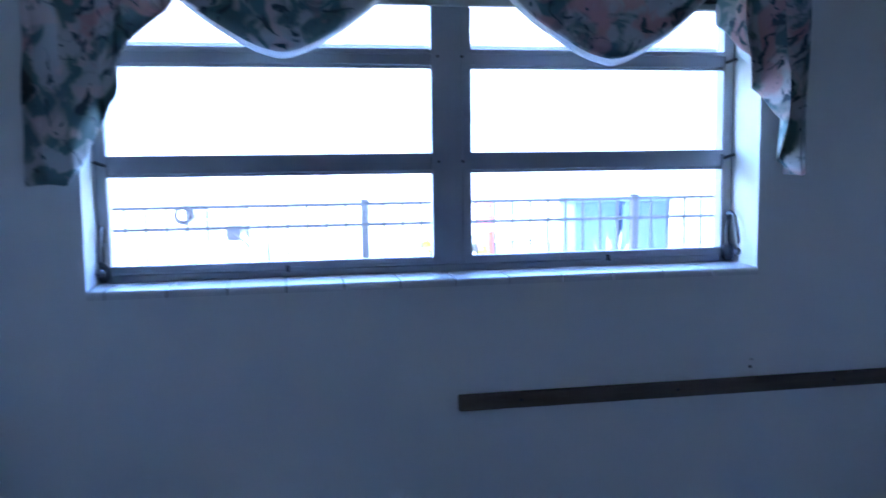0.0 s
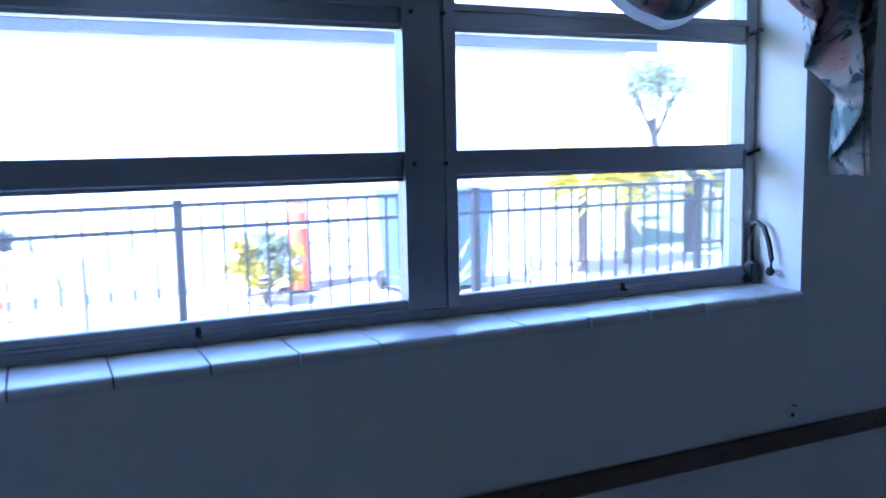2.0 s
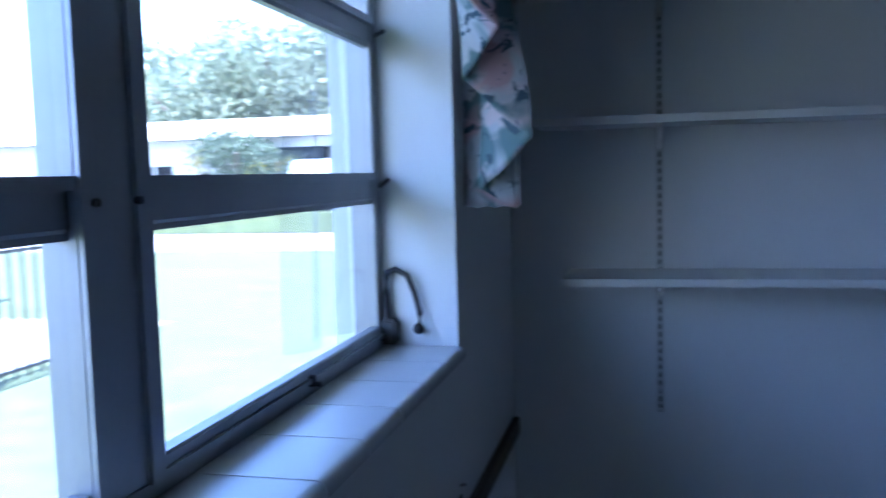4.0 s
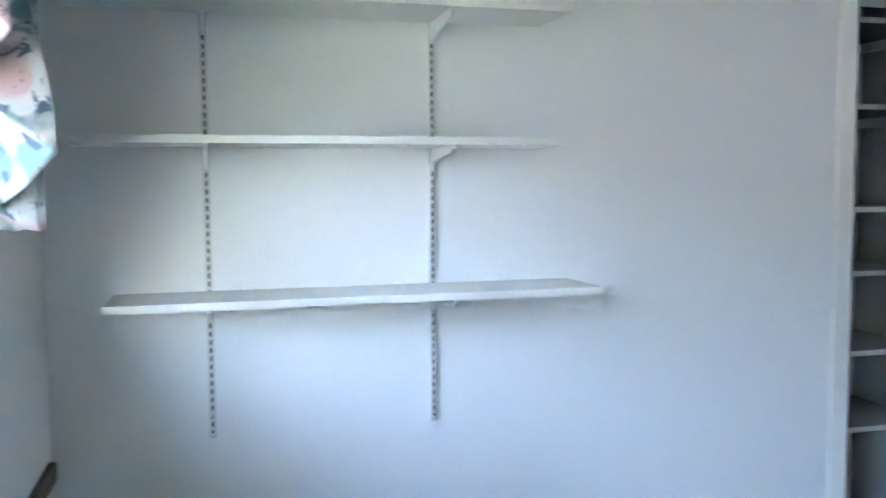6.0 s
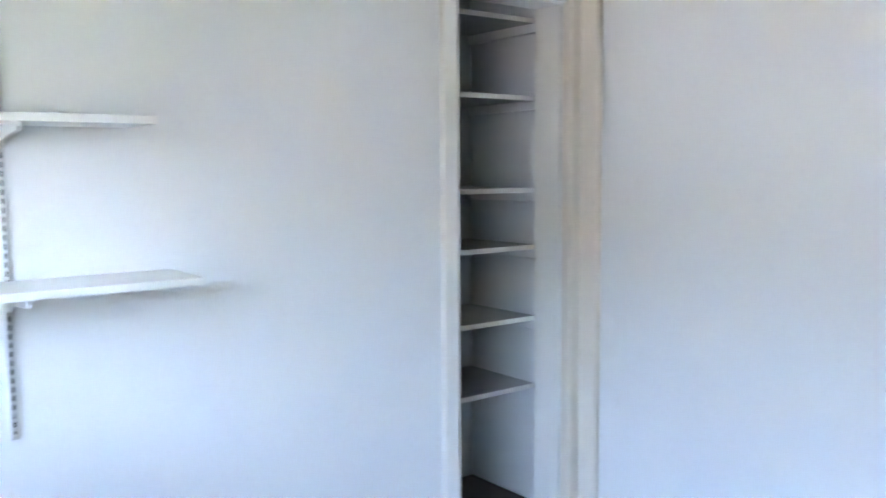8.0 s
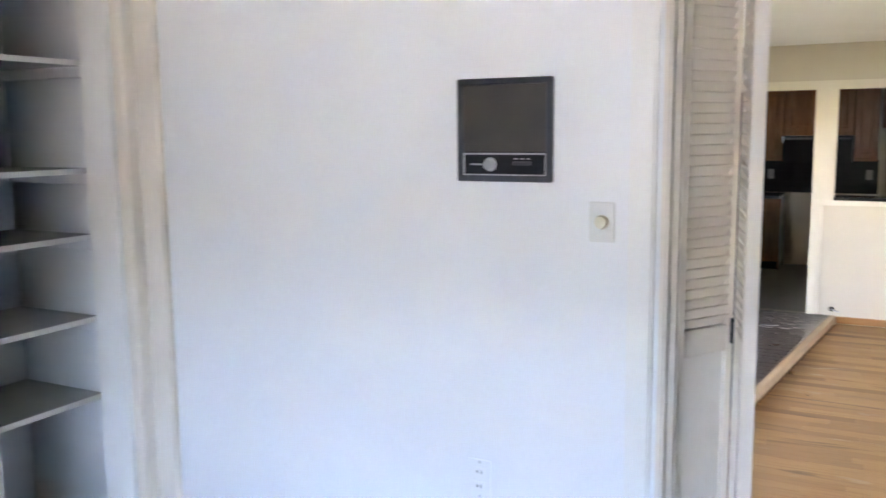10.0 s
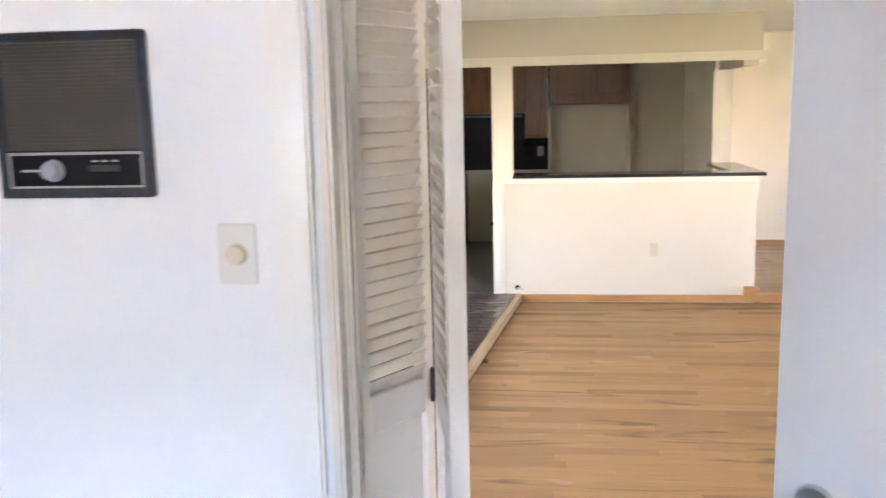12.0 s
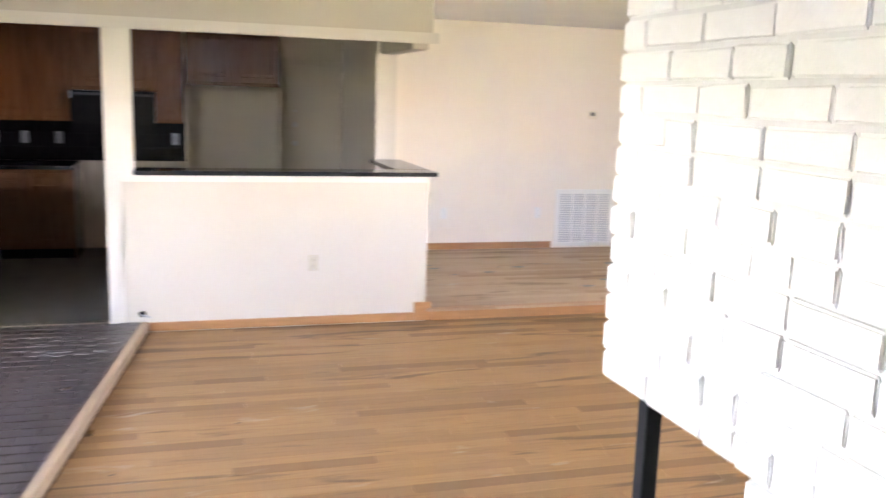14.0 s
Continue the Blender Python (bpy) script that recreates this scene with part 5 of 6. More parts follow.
def tree(x, y, h, r, mat, label, low=0.7):
    t = thing("tree", label, "tree", (x, y, -0.12), "yard trees")
    tk = bmesh.new()
    add_tube(tk, [(x, y, -0.12), (x + 0.1, y, h * 0.25), (x - 0.05, y + 0.1, h * 0.5)], h * 0.03, 10)
    for k in range(6):
        a = k * 1.05
        add_tube(tk, [(x, y, h * 0.35), (x + r * 0.4 * math.cos(a), y + r * 0.4 * math.sin(a), h * 0.6), (x + r * 0.7 * math.cos(a), y + r * 0.7 * math.sin(a), h * 0.75)], h * 0.011, 6)
    part("trunk", tk, BARK, t)
    bm = bmesh.new()
    for k in range(16):
        a, e = random.uniform(0, 6.28), random.uniform(-0.4, 1.0)
        leaf_cloud(bm, (x + r * 0.75 * math.cos(a) * math.cos(e), y + r * 0.75 * math.sin(a) * math.cos(e), h * low + r * 0.6 * math.sin(e)), r * random.uniform(0.35, 0.6), 420, r * 0.045)
    part("crown", bm, mat, t)


random.seed(11)
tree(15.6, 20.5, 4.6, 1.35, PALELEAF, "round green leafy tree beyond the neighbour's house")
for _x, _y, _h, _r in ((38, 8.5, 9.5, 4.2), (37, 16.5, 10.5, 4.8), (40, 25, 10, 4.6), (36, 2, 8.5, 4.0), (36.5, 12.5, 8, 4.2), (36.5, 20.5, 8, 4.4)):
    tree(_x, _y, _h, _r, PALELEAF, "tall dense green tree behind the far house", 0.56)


def bush(x, y, r, mat, label, bloom=None):
    """A low shrub: a few bent stems in a mass of small leaves, some with blossoms."""
    p = thing("bush", label, "bush", (x, y, -0.12), "yard bushes")
    st = bmesh.new()
    for k in range(5):
        a = k * 1.26
        add_tube(st, [(x, y, -0.12), (x + r * 0.3 * math.cos(a), y + r * 0.3 * math.sin(a), r * 0.5), (x + r * 0.6 * math.cos(a), y + r * 0.6 * math.sin(a), r * 1.1)], 0.018 * r + 0.004, 6)
    part("stems", st, BARK, p)
    bm = bmesh.new()
    for k in range(9):
        a, e = random.uniform(0, 6.28), random.uniform(0.0, 1.2)
        leaf_cloud(bm, (x + r * 0.55 * math.cos(a) * math.cos(e), y + r * 0.55 * math.sin(a) * math.cos(e), r * 0.55 + r * 0.7 * math.sin(e)), r * random.uniform(0.3, 0.5), int(60 + 90 * r), 0.035 + r * 0.025)
    part("foliage", bm, mat, p)
    if bloom:
        bm = bmesh.new()
        for k in range(14):
            a = random.uniform(0, 6.28)
            leaf_cloud(bm, (x + r * 0.75 * math.cos(a), y + r * 0.6 * math.sin(a), r * random.uniform(0.3, 1.2)), r * 0.22, 40, 0.05)
        part("blossom", bm, bloom, p, "yellow blossoms")


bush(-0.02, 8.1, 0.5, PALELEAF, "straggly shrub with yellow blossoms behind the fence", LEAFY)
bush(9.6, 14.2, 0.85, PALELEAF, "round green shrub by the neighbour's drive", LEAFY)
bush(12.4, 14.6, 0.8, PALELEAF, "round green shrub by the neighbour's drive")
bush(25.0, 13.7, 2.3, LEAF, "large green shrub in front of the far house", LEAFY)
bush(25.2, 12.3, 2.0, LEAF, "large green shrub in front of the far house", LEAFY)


def spiky_plant(x, y, s, mat, label, blades=42):
    p = thing("spiky_plant", label, "plant", (x, y, -0.12), "spiky plants")
    part("stem", add_cyl(bmesh.new(), (x, y, -0.12), (x, y, 0.15 * s), 0.05 * s, 0.035 * s, 10), BARK, p)
    bm = bmesh.new()
    for _ in range(blades):
        a, tilt, ln = random.uniform(0, 6.28), random.uniform(0.15, 1.2), s * random.uniform(0.5, 0.9)
        d, side = Vector((math.cos(a), math.sin(a), 0)), Vector((-math.sin(a), math.cos(a), 0))
        pts = [Vector((x, y, 0.12 * s)) + d * (ln * u * math.sin(tilt)) + Vector((0, 0, ln * u * math.cos(tilt) - 0.35 * ln * u * u * math.sin(tilt))) for u in (0, 0.4, 0.75, 1)]
        ws = (0.022 * s, 0.026 * s, 0.016 * s, 0.001)
        L = [bm.verts.new(q - side * w) for q, w in zip(pts, ws)]
        R = [bm.verts.new(q + side * w) for q, w in zip(pts, ws)]
        for i in range(3):
            bm.faces.new((L[i], R[i], R[i + 1], L[i + 1]))
    part("blades", bm, mat, p)


spiky_plant(1.28, 6.1, 1.0, PALELEAF, "pale striped spiky plant behind the fence", 60)
spiky_plant(2.75, 6.9, 0.6, PALELEAF, "low spiky green plant behind the fence")


def yellow_palm(x, y, h, n):
    """A small palm: a ringed trunk and arching feathered fronds."""
    p = thing("yellow_palm", "small palm with arching yellow fronds", "palm", (x, y, -0.12), "small palms")
    tk = bmesh.new()
    for k in range(8):
        add_cyl(tk, (x, y, -0.12 + h * 0.07 * k), (x, y, -0.12 + h * 0.07 * (k + 1)), 0.07, 0.058, 10)
    part("trunk", tk, BARK, p)
    for k in range(n):
        a, rise, ln = k * 6.283 / n + random.uniform(-0.2, 0.2), random.uniform(0.5, 1.1), random.uniform(0.8, 1.15) * h * 0.6
        d, side = Vector((math.cos(a), math.sin(a), 0)), Vector((-math.sin(a), math.cos(a), 0))
        bm, last = bmesh.new(), None
        for i in range(15):
            u = i / 14
            c = Vector((x, y, h * 0.42)) + d * (ln * u * 0.85) + Vector((0, 0, ln * (rise * u - 0.85 * u * u)))
            if i:
                for sg in (-1, 1):
                    tip = c + side * sg * (0.26 * ln * math.sin(math.pi * min(u + 0.12, 1)) + 0.02) + d * 0.08 * ln - Vector((0, 0, 0.10 * ln * u + 0.03))
                    bm.faces.new([bm.verts.new(q) for q in (last, c, tip)])
            last = c
        part("frond", bm, LEAFY, p)


random.seed(21)
yellow_palm(4.35, 8.2, 2.35, 12)
yellow_palm(5.35, 8.5, 2.5, 12)


def wheeled_bin(x, y):
    b = thing("wheeled_bin", "dark blue wheeled refuse bin", "bin", (x, y, -0.12), "wheeled bins")
    bm = bmesh.new()
    lo = [(-0.24, -0.26, 0), (0.24, -0.26, 0), (0.24, 0.24, 0), (-0.24, 0.24, 0)]
    v0 = [bm.verts.new((x + a, y + c, -0.05)) for a, c, _ in lo]
    v1 = [bm.verts.new((x + a * 1.22, y + c * 1.25, 1.035)) for a, c, _ in lo]
    bm.faces.new(v0), bm.faces.new(v1)
    for i in range(4):
        bm.faces.new((v0[i], v0[(i + 1) % 4], v1[(i + 1) % 4], v1[i]))
    part("body", bm, BINBLUE, b)
    part("lid", box((x - 0.32, y - 0.36, 1.035), (x + 0.32, y + 0.34, 1.11), 0.03, 3), BINBLUE, b)
    for dx in (-0.26, 0.26):
        part("wheel", add_cyl(bmesh.new(), (x + dx - 0.03, y + 0.3, 0.0), (x + dx + 0.03, y + 0.3, 0.0), 0.12, n=20), RUBBER, b)
    part("handle", add_tube(bmesh.new(), [(x - 0.2, y + 0.32, 1.0), (x - 0.2, y + 0.42, 1.03), (x + 0.2, y + 0.42, 1.03), (x + 0.2, y + 0.32, 1.0)], 0.015), BINBLUE, b)


wheeled_bin(1.74, 8.05)
wheeled_bin(2.36, 7.95)


def traffic_cone(x, y):
    c = thing("traffic_cone", "tall orange traffic cone with pale bands", "traffic cone", (x, y, -0.12))
    part("base", box((x - 0.2, y - 0.2, -0.12), (x + 0.2, y + 0.2, -0.08), 0.01), RUBBER, c)
    part("cone", add_cyl(bmesh.new(), (x, y, -0.08), (x, y, 1.02), 0.135, 0.10, 24), ORANGE, c, smooth=True)
    for z in (0.66, 0.86):
        r = 0.135 - 0.035 * (z + 0.08) / 1.10
        part("band", add_cyl(bmesh.new(), (x, y, z), (x, y, z + 0.09), r + 0.004, r + 0.001, 24), PLASTIC, c, smooth=True)


traffic_cone(0.57, 8.75)


def tyre(x, y, z, r, parent):
    w = part("wheel", add_cyl(bmesh.new(), (x, y - 0.09, z), (x, y + 0.09, z), r, n=28), RUBBER, parent, smooth=True)
    part("rim", add_cyl(bmesh.new(), (x, y - 0.10, z), (x, y - 0.085, z), r * 0.6, n=20), GREYMETAL, w)


def trailer():
    t = thing("boat_trailer", "galvanised boat trailer with a winch post on the drive", "trailer", (-3.0, 7.4, -0.12))
    part("frame", add_box(add_box(box((-6.2, 7.1, 0.22), (-1.2, 7.18, 0.32), 0.005), (-6.2, 8.3, 0.22), (-2.6, 8.38, 0.32), 0.005), (-6.2, 7.18, 0.24), (-6.1, 8.3, 0.30)), GREYMETAL, t)
    part("winch_post", add_box(add_tube(bmesh.new(), [(-2.16, 7.15, 0.3), (-2.28, 7.15, 0.72), (-2.56, 7.15, 0.98)], 0.05), (-2.25, 7.10, 0.32), (-2.07, 7.20, 0.42), 0.004), GREYMETAL, t)
    w = part("winch", add_cyl(box((-2.65, 7.05, 0.77), (-2.51, 7.21, 0.93), 0.01), (-2.58, 6.98, 0.85), (-2.58, 7.30, 0.85), 0.08, n=24), DARKMETAL, t, "dark winch drum", True)
    part("crank_handle", add_tube(bmesh.new(), [(-2.58, 6.97, 0.85), (-2.46, 6.95, 0.76), (-2.42, 6.93, 0.70), (-2.42, 6.86, 0.70)], 0.012), DARKMETAL, w)
    part("bow_stop", add_cyl(bmesh.new(), (-3.09, 7.06, 1.05), (-3.09, 7.24, 1.05), 0.10, n=28), RUBBER, t, "black rubber bow roller", True)
    part("bow_stop_hub", add_cyl(bmesh.new(), (-3.09, 7.035, 1.05), (-3.09, 7.06, 1.05), 0.05, 0.055, n=20), STUCCO, t)
    part("bow_stop_arm", add_tube(bmesh.new(), [(-2.56, 7.22, 0.94), (-2.8, 7.24, 0.96), (-3.09, 7.26, 1.05)], 0.022), GREYMETAL, t)
    part("jack", add_box(add_cyl(add_cyl(bmesh.new(), (-1.98, 7.05, -0.1), (-1.98, 7.05, 0.62), 0.032), (-1.98, 7.05, 0.62), (-1.98, 7.05, 0.68), 0.042, 0.02), (-2.06, 6.97, -0.112), (-1.90, 7.13, -0.09), 0.004), GREYMETAL, t)
    part("jack_handle", add_tube(bmesh.new(), [(-1.98, 7.05, 0.66), (-2.06, 7.02, 0.60), (-2.12, 7.0, 0.38)], 0.011), DARKMETAL, t)
    part("coupler", add_ball(box((-1.22, 7.08, 0.24), (-0.98, 7.20, 0.34), 0.02, 2), (-0.97, 7.14, 0.29), 0.065), GREYMETAL, t, smooth=True)
    part("reflector", box((-2.72, 7.085, 0.25), (-2.62, 7.1, 0.32)), ORANGE, t)
    for x in (-4.8, -5.5):
        tyre(x, 7.0, 0.14, 0.27, t)


trailer()


def hose_reel(x, y):
    r = thing("hose_reel", "garden hose coiled on a low reel with yellow rim", "hose reel", (x, y, -0.12))
    rim = bmesh.new()
    for rr, dy in ((0.24, -0.08), (0.24, 0.08)):
        add_tube(rim, [(x + rr * math.cos(a * 0.3142), y + dy, 0.22 + rr * math.sin(a * 0.3142)) for a in range(21)], 0.022)
    part("rim", rim, LEAFY, r, "yellow plastic rim")
    coil = bmesh.new()
    add_tube(coil, [(x + 0.17 * math.cos(a * 0.5), y - 0.06 + 0.0016 * a, 0.22 + 0.17 * math.sin(a * 0.5)) for a in range(76)], 0.014)
    part("hose", coil, RUBBER, r, "black hose")
    part("stand", add_box(add_tube(bmesh.new(), [(x - 0.2, y, -0.11), (x, y, 0.22), (x + 0.2, y, -0.11)], 0.016), (x - 0.24, y - 0.1, -0.12), (x + 0.24, y + 0.1, -0.10), 0.004), DARKMETAL, r)


hose_reel(0.12, 8.72)


def tank_rack(x, y):
    t = thing("tank_rack", "grey metal rack against the neighbour's wall", "rack", (x, y, -0.12))
    for dx in (-0.38, 0.38):
        for dy in (-0.16, 0.16):
            part("leg", box((x + dx - 0.015, y + dy - 0.015, -0.12), (x + dx + 0.015, y + dy + 0.015, 0.44), 0.002), GREYMETAL, t)
    part("top", box((x - 0.42, y - 0.2, 0.44), (x + 0.42, y + 0.2, 0.47), 0.004), GREYMETAL, t)
    part("shelf", box((x - 0.40, y - 0.18, 0.06), (x + 0.40, y + 0.18, 0.085), 0.004), GREYMETAL, t)


def white_tank(x, y, z, label):
    t = thing("white_tank", label, "tank", (x, y, z), "white tanks")
    bm = bmesh.new()
    prof = [(0.11, 0.0), (0.15, 0.03), (0.165, 0.10), (0.165, 0.27), (0.14, 0.34), (0.06, 0.385), (0.03, 0.39)]
    for (r0, z0), (r1, z1) in zip(prof, prof[1:]):
        add_cyl(bm, (x, y, z + z0), (x, y, z + z1), r0, r1, 24)
    part("body", bm, TRIM, t, smooth=True)
    part("collar", add_cyl(bmesh.new(), (x, y, z + 0.37), (x, y, z + 0.45), 0.085, n=20), TRIM, t)
    part("valve", add_cyl(bmesh.new(), (x, y, z + 0.45), (x, y, z + 0.48), 0.025, n=12), GREYMETAL, t)


tank_rack(1.15, 9.1)
white_tank(0.98, 9.1, 0.47, "white painted gas bottle on the rack")
white_tank(1.36, 9.1, 0.47, "white painted gas bottle on the rack")


def metal_gate(x0, x1, y):
    g = thing("metal_gate", "dark metal gate between square posts", "gate", ((x0 + x1) / 2, y, -0.12))
    for x in (x0, x1):
        part("post", add_box(box((x - 0.05, y - 0.05, -0.12), (x + 0.05, y + 0.05, 1.36), 0.004), (x - 0.058, y - 0.058, 1.36), (x + 0.058, y + 0.058, 1.385), 0.004), FENCE, g)
    for z in (0.02, 1.08, 1.27):
        part("rail", box((x0 + 0.05, y - 0.018, z - 0.018), (x1 - 0.05, y + 0.018, z + 0.018)), FENCE, g)
    n = int((x1 - x0) / 0.12)
    for k in range(1, n):
        x = x0 + (x1 - x0) * k / n
        part("picket", box((x - 0.009, y - 0.009, -0.04), (x + 0.009, y + 0.009, 1.25)), FENCE, g)


metal_gate(6.9, 8.1, 9.0)


def parked_car(x, y):
    c = thing("parked_car", "pale blue parked car in front of the far house", "car", (x, y, -0.12))
    bm = bmesh.new()
    prof = [(-2.1, 0.3), (-2.15, 0.85), (-1.3, 1.05), (-0.7, 1.72), (1.7, 1.76), (2.05, 1.15), (2.15, 0.9), (2.2, 0.35)]
    a = [bm.verts.new((x + p, y - 0.8, q - 0.12)) for p, q in prof]
    b = [bm.verts.new((x + p, y + 0.8, q - 0.12)) for p, q in prof]
    bm.faces.new(a), bm.faces.new(b[::-1])
    for i in range(len(prof)):
        bm.faces.new((a[i], b[i], b[(i + 1) % len(prof)], a[(i + 1) % len(prof)]))
    bmesh.ops.bevel(bm, geom=bm.edges[:], offset=0.06, segments=2, affect='EDGES')
    part("body", bm, CARPAINT, c, smooth=True)
    part("side_window", box((x - 0.7, y - 0.815, 1.0), (x + 1.6, y - 0.803, 1.48), 0.004), BLACK, c)
    for dx in (-1.35, 1.35):
        tyre(x + dx, y - 0.75, 0.2, 0.32, c)
    c.matrix_basis = pose(x, y, 0.551)  # it stands on the raised lot


parked_car(25.6, 10.6)


def neighbour_house():
    """The long stucco house across the drive: wall, soffit and fascia, and a low roof of shingle courses."""
    x0, x1, y, ye, ze = -22.0, 6.3, 9.8, 9.5, 3.10
    h = thing("neighbour_house", "long pale stucco house with a shingled roof across the drive", "house", (-8, y, -0.12))
    part("wall", box((x0, y, -0.12), (x1, y + 9, ze - 0.02)), SANDSTUCCO, h)
    part("soffit", box((x0 - 0.4, ye + 0.03, ze - 0.02), (x1 + 0.4, y + 9.4, ze + 0.01)), STUCCO, h)
    part("fascia", box((x0 - 0.4, ye, ze - 0.10), (x1 + 0.4, ye + 0.029, ze + 0.05), 0.004), FASCIA, h)
    part("drip_edge", box((x0 - 0.42, ye - 0.025, ze + 0.05), (x1 + 0.42, ye + 0.06, ze + 0.062)), GREYMETAL, h)
    sl, pitch = math.tan(radians(17)), 0.145
    for k in range(33):
        ya = ye - 0.03 + pitch * k
        bm, za = bmesh.new(), ze + 0.07 + sl * pitch * k
        rows = []
        n = 60
        for i in range(n + 1):
            x = x0 - 0.45 + (x1 - x0 + 0.9) * i / n
            wob = 0.006 * math.sin(i * 2.1 + k * 5)
            rows.append([bm.verts.new(p) for p in ((x, ya + wob, za - 0.012), (x, ya + wob, za + 0.022), (x, ya + pitch * 1.25, za + sl * pitch * 1.25 + 0.004))])
        for p, q in zip(rows, rows[1:]):
            bm.faces.new((p[0], q[0], q[1], p[1])), bm.faces.new((p[1], q[1], q[2], p[2]))
        part("shingle_course", bm, ROOFMAT, h)
    top = ze + 0.07 + sl * pitch * 33
    part("back_roof", add_box(bmesh.new(), (x0 - 0.4, ye + pitch * 33, ze + 0.02), (x1 + 0.4, y + 9.2, top - 0.02)), ROOFMAT, h)
    part("conduit", add_tube(bmesh.new(), [(-3.33, y - 0.03, 1.2), (-3.33, y - 0.03, 2.04), (-3.28, y - 0.05, 2.07), (-3.03, y - 0.05, 2.07)], 0.022), GREYMETAL, h)
    part("meter_box", box((-3.45, y - 0.10, 0.85), (-3.21, y - 0.001, 1.25), 0.01, 2), GREYMETAL, h)


def far_house():
    """The low house across the street, with a broad white fascia and an open carport."""
    x, y0, y1 = 26.0, 2.0, 24.0
    h = thing("far_house", "low pale house across the street with an open carport", "house", (x + 4, 12, -0.12))
    bm = wall_with_holes("y", x, 0.2, y0, y1, -0.12, 3.1, [(9.2, 12.4, -0.12, 2.75), (16.5, 18.0, 0.9, 2.2), (5.0, 6.8, 0.9, 2.2)])
    part("wall", bm, STUCCO, h)
    part("side_wall", add_box(box((x + 0.2, y0, -0.12), (x + 8, y0 + 0.2, 3.1)), (x + 0.2, y1 - 0.2, -0.12), (x + 8, y1, 3.1)), STUCCO, h)
    part("back_wall", box((x + 8, y0, -0.12), (x + 8.2, y1, 3.1)), STUCCO, h)
    # dark blue sides stand in for the shade inside the carport
    part("carport_wall", add_box(box((x + 0.2, 8.9, -0.12), (x + 5, 9.1, 3.1)), (x + 0.2, 12.5, -0.12), (x + 5, 12.7, 3.1)), BINBLUE, h, "carport side, dark blue put in for its shade")
    part("fascia", box((x - 0.7, y0 - 0.5, 3.1), (x - 0.6, y1 + 0.5, 3.75), 0.01), TRIM, h)
    part("roof", box((x - 0.6, y0 - 0.5, 3.1), (x + 8.7, y1 + 0.5, 3.7)), ROOFMAT, h)
    for a in (16.5, 5.0):
        w = part("window", add_box(box((x + 0.02, a, 0.9), (x + 0.08, a + 1.5, 0.98)), (x + 0.02, a + 0.72, 0.98), (x + 0.08, a + 0.78, 2.2)), TRIM, h)
        part("pane", box((x + 0.10, a, 0.9), (x + 0.12, a + 1.8, 2.2)), BLACK, w)


neighbour_house()
far_house()


# ---- pieces: bricks, planks, pavers ----
def pieces(name, mesh, parent, spots):
    inv = parent.matrix_basis.inverted()
    for m in spots:
        o = new(name, mesh)
        o.parent = parent
        o.matrix_parent_inverse = inv
        o.matrix_basis = m


def brick_mesh(l, seed):
    random.seed(seed)
    bm = box((-0.03, -l / 2, -0.0287), (0.007, l / 2, 0.0287), 0.004, 2)
    for v in bm.verts:
        v.co += Vector((random.uniform(-1, 1) * 0.0018, random.uniform(-1, 1) * 0.0022, random.uniform(-1, 1) * 0.0018))
    return mesh_of(bm, "brick", BRICK, True)


def lay_bricks():
    f, fx, y0, y1, zb = FP
    whole = [brick_mesh(0.198, k) for k in range(4)]
    third = [brick_mesh(0.145, 20 + k) for k in range(3)]
    half = [brick_mesh(0.097, 10 + k) for k in range(2)]
    random.seed(3)
    course = 0.066
    z = zb + 0.0275
    rows = []
    while z < LC - 0.02:
        rows.append((z, y0, len(rows)))
        z += course
    k = 1
    z = zb + 0.0275 - course
    while z > LF:
        rows.append((z, y1, -k))
        k += 1
        z -= course
    for z, end, idx in rows:
        y = end
        if idx % 2:
            pieces("brick", half[idx % 2], f, [pose(fx + random.uniform(-0.002, 0.002), y + 0.046, z, 0, 0, random.uniform(-0.5, 0.5))])
            y += 0.1025
        while y < -3.10:
            l, kind = random.choice(((0.198, whole), (0.198, whole), (0.198, whole), (0.145, third), (0.097, half)))
            pieces("brick", random.choice(kind), f, [pose(fx + random.uniform(-0.003, 0.003), y + l / 2, z + random.uniform(-0.0015, 0.0015), random.uniform(-0.6, 0.6), 0, random.uniform(-0.7, 0.7))])
            y += l + 0.0055
    # south end and the hearth's face
    for z, end, idx in rows:
        for k in range(3):
            x = fx - 0.10 - 0.203 * k - (0.1 if idx % 2 else 0.0)
            if end == y0 or k < 2:
                pieces("brick", random.choice(whole), f, [pose(x, end + 0.012, z, 0, 0, -90 + random.uniform(-0.6, 0.6))])
    for r in range(7):
        for k in range(2):
            pieces("brick", random.choice(whole), f, [pose(-3.055, -4.51 + 0.203 * k + (0.05 if r % 2 else 0), LF + 0.06 + 0.066 * r)])


def plank_mesh(l, mat, w=0.0822, h=0.018):
    bm = bmesh.new()
    add_box(bm, (0, 0, 0), (l - 0.001, w, h), 0.0008)
    return mesh_of(bm, "plank", mat)


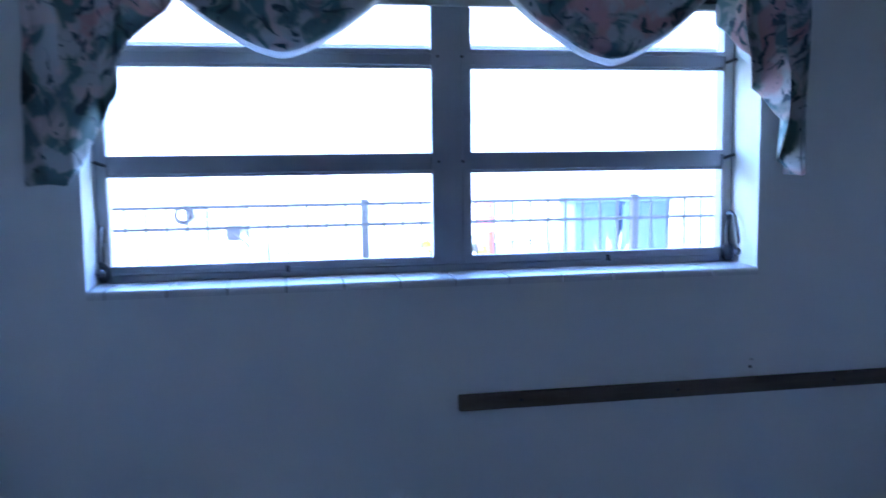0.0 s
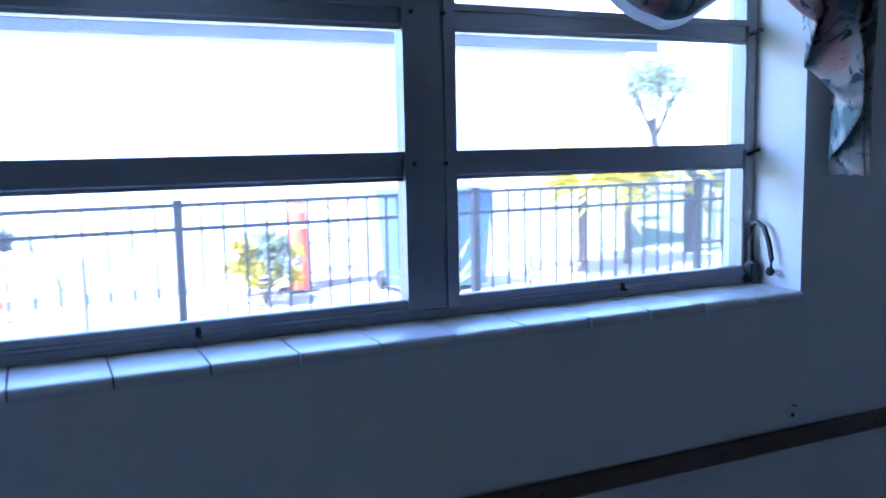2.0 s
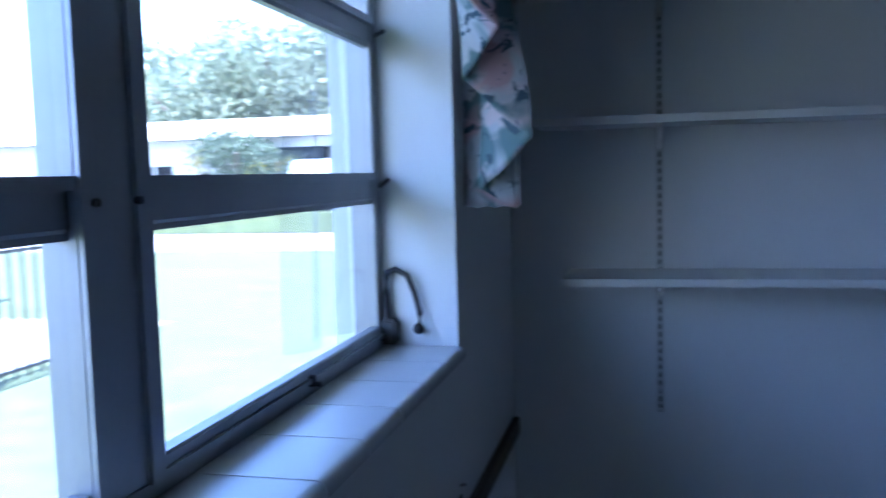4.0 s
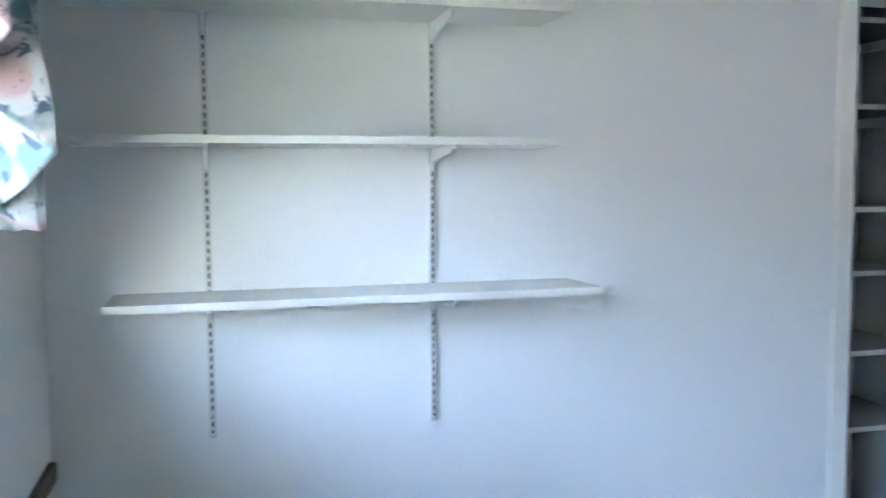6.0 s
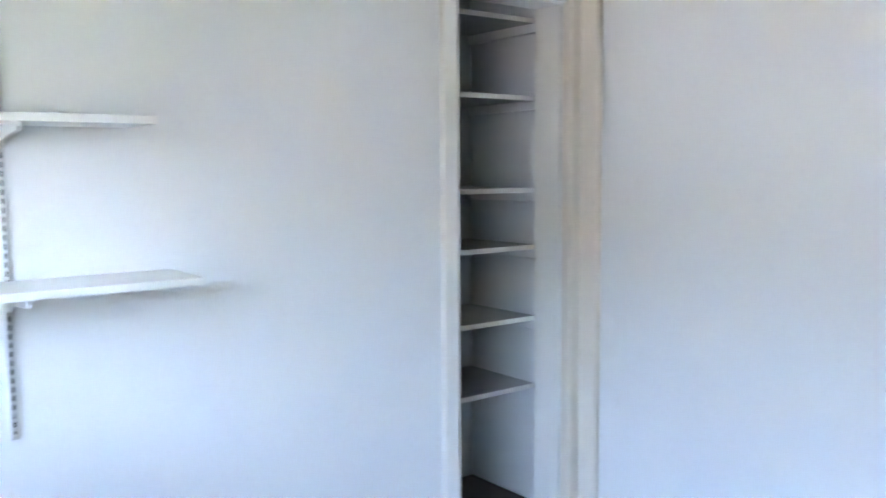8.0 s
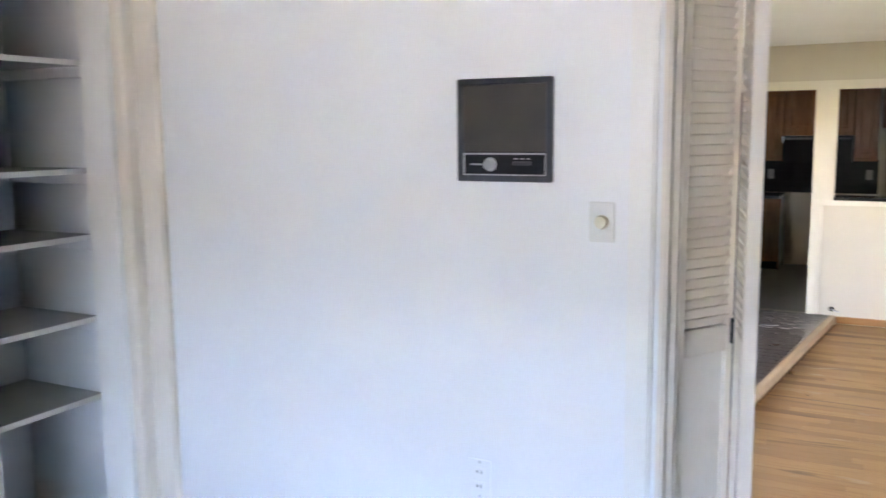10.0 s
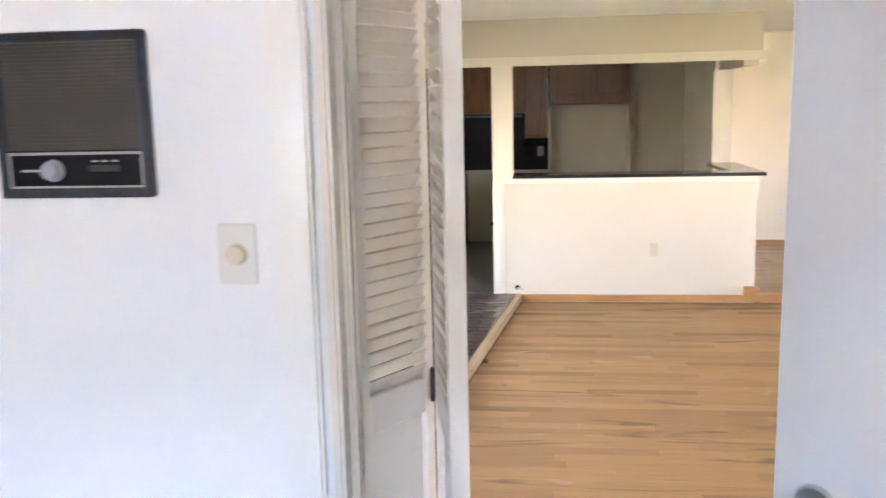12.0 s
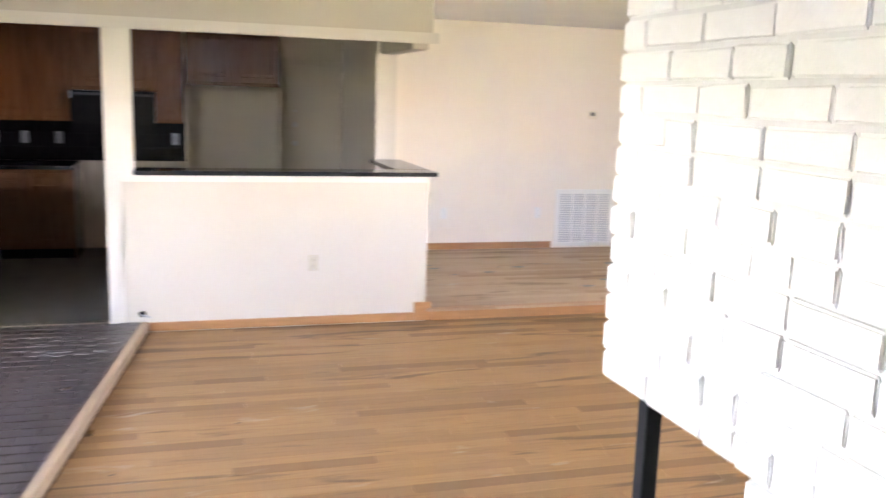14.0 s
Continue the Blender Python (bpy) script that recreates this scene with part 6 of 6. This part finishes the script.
def lay_planks(owner, x0, x1, y0, y1, ztop, mat, edge=None, near=None, seed=5):
    """Strip flooring along x. Those in the near stretch are single planks; the rest is one field."""
    random.seed(seed)
    lengths = (0.4, 0.65, 0.95, 1.3, 1.8)
    meshes = {l: plank_mesh(l, mat) for l in lengths}
    verts, faces = [], []
    y, w = y0, 0.083
    while y < y1 - 0.02:
        xe = min(x1, edge(y)) if edge else x1
        x = xe - random.uniform(0, 0.9)
        row = []
        l = xe - x
        if l > 0.05:
            row.append((x, l))
        while x > x0:
            l = random.choice(lengths)
            row.append((x - l, l))
            x -= l
        for a, l in row:
            a2, l2 = max(a, x0), l - max(0, x0 - a)
            if near and near(a2 + l2 / 2, y) and l in meshes and a >= x0:
                o = new("plank", meshes[l])
                o.parent = owner
                o.matrix_parent_inverse = owner.matrix_basis.inverted()
                o.matrix_basis = pose(a + 0.0008, y, ztop - 0.018 + random.uniform(0, 0.0006))
            else:
                i = len(verts)
                zt = ztop + random.uniform(0, 0.0006)
                xa, xb, ya, yb, e = a2 + 0.0008, a2 + l2 - 0.0004, y, y + 0.0824, 0.0008
                verts.extend([(xa, ya, ztop - 0.018), (xb, ya, ztop - 0.018), (xb, yb, ztop - 0.018), (xa, yb, ztop - 0.018), (xa, ya, zt - e), (xb, ya, zt - e), (xb, yb, zt - e), (xa, yb, zt - e),
                              (xa + e, ya + e, zt), (xb - e, ya + e, zt), (xb - e, yb - e, zt), (xa + e, yb - e, zt)])
                faces.extend([tuple(i + k for k in f) for f in ((0, 1, 5, 4), (1, 2, 6, 5), (2, 3, 7, 6), (3, 0, 4, 7), (4, 5, 9, 8), (5, 6, 10, 9), (6, 7, 11, 10), (7, 4, 8, 11), (8, 9, 10, 11))])
        y += w
    return verts, faces


def field(name, vf, mat, parent, label, cat):
    me = bpy.data.meshes.new(name)
    me.from_pydata(vf[0], [], vf[1])
    me.materials.append(mat)
    o = new(name, me)
    o.parent = parent
    o.matrix_parent_inverse = parent.matrix_basis.inverted()
    return tagged(o, label, kind="stuff")


def paver_edge(y):
    return PVX0 - 0.022 + PVS * (y - H)


_fl = tagged(new("floor_living"), "worn golden oak strip floor of the sunken living room", "floor", kind="structure")
field("plank_field", lay_planks(_fl, XW, 0, -8.99, -3.05, LF, OAK, paver_edge, lambda x, y: x > -3.9 and y > -8.99), OAKISL, _fl, "golden oak strips", "floor")
_fr = tagged(new("floor_raised"), "dusty pale oak strip floor of the raised area", "floor", kind="structure")
field("plank_field", lay_planks(_fr, XW, -3.813, -11.38, -9.03, RF, OAKPALE, None, lambda x, y: x > -6.3 and y > -10.2, 8), OAKPALEISL, _fr, "pale oak strips", "floor")


def lay_pavers():
    p = tagged(new("paver_floor"), "dark brown brick paver strip with pale joints", "floor", kind="structure")
    bm = box((0, 0, 0), (0.19, 0.092, 0.012), 0.003)
    me = mesh_of(bm, "paver", PAVER)
    verts, faces = [], []
    random.seed(9)
    y, r, n = H + 0.004, 0, 0
    while y < -3.15:
        x = EX - 0.002 - 0.19 - (0.0985 if r % 2 else 0)
        while x > paver_edge(y) + 0.073:
            z = PF - 0.004 + random.uniform(-0.0008, 0.0008)
            if -8.99 < y < -5.6 and n < 300:
                o = new("paver", me)
                o.parent = p
                o.matrix_basis = pose(x, y, z, 0, 0, random.uniform(-0.3, 0.3))
                n += 1
            else:
                i = len(verts)
                verts.extend([(x + a, y + b, z + c) for c in (0, 0.012) for a, b in ((0, 0), (0.19, 0), (0.19, 0.092), (0, 0.092))])
                faces.extend([tuple(i + k for k in f) for f in ((0, 1, 5, 4), (1, 2, 6, 5), (2, 3, 7, 6), (3, 0, 4, 7), (4, 5, 6, 7))])
            x -= 0.197
        xa, xb, z = paver_edge(y) + 0.060, x + 0.190, PF - 0.004
        if xb - xa > 0.012:
            i = len(verts)
            verts.extend([(a, b, z + c) for c in (0, 0.012) for a, b in ((xa, y), (xb, y), (xb, y + 0.092), (xa + PVS * 0.092, y + 0.092))])
            faces.extend([tuple(i + k for k in f) for f in ((0, 1, 5, 4), (1, 2, 6, 5), (2, 3, 7, 6), (3, 0, 4, 7), (4, 5, 6, 7))])
        y += 0.0985
        r += 1
    field("paver_field", (verts, faces), PAVERISL, p, "dark brown pavers", "floor")


lay_bricks()
lay_pavers()
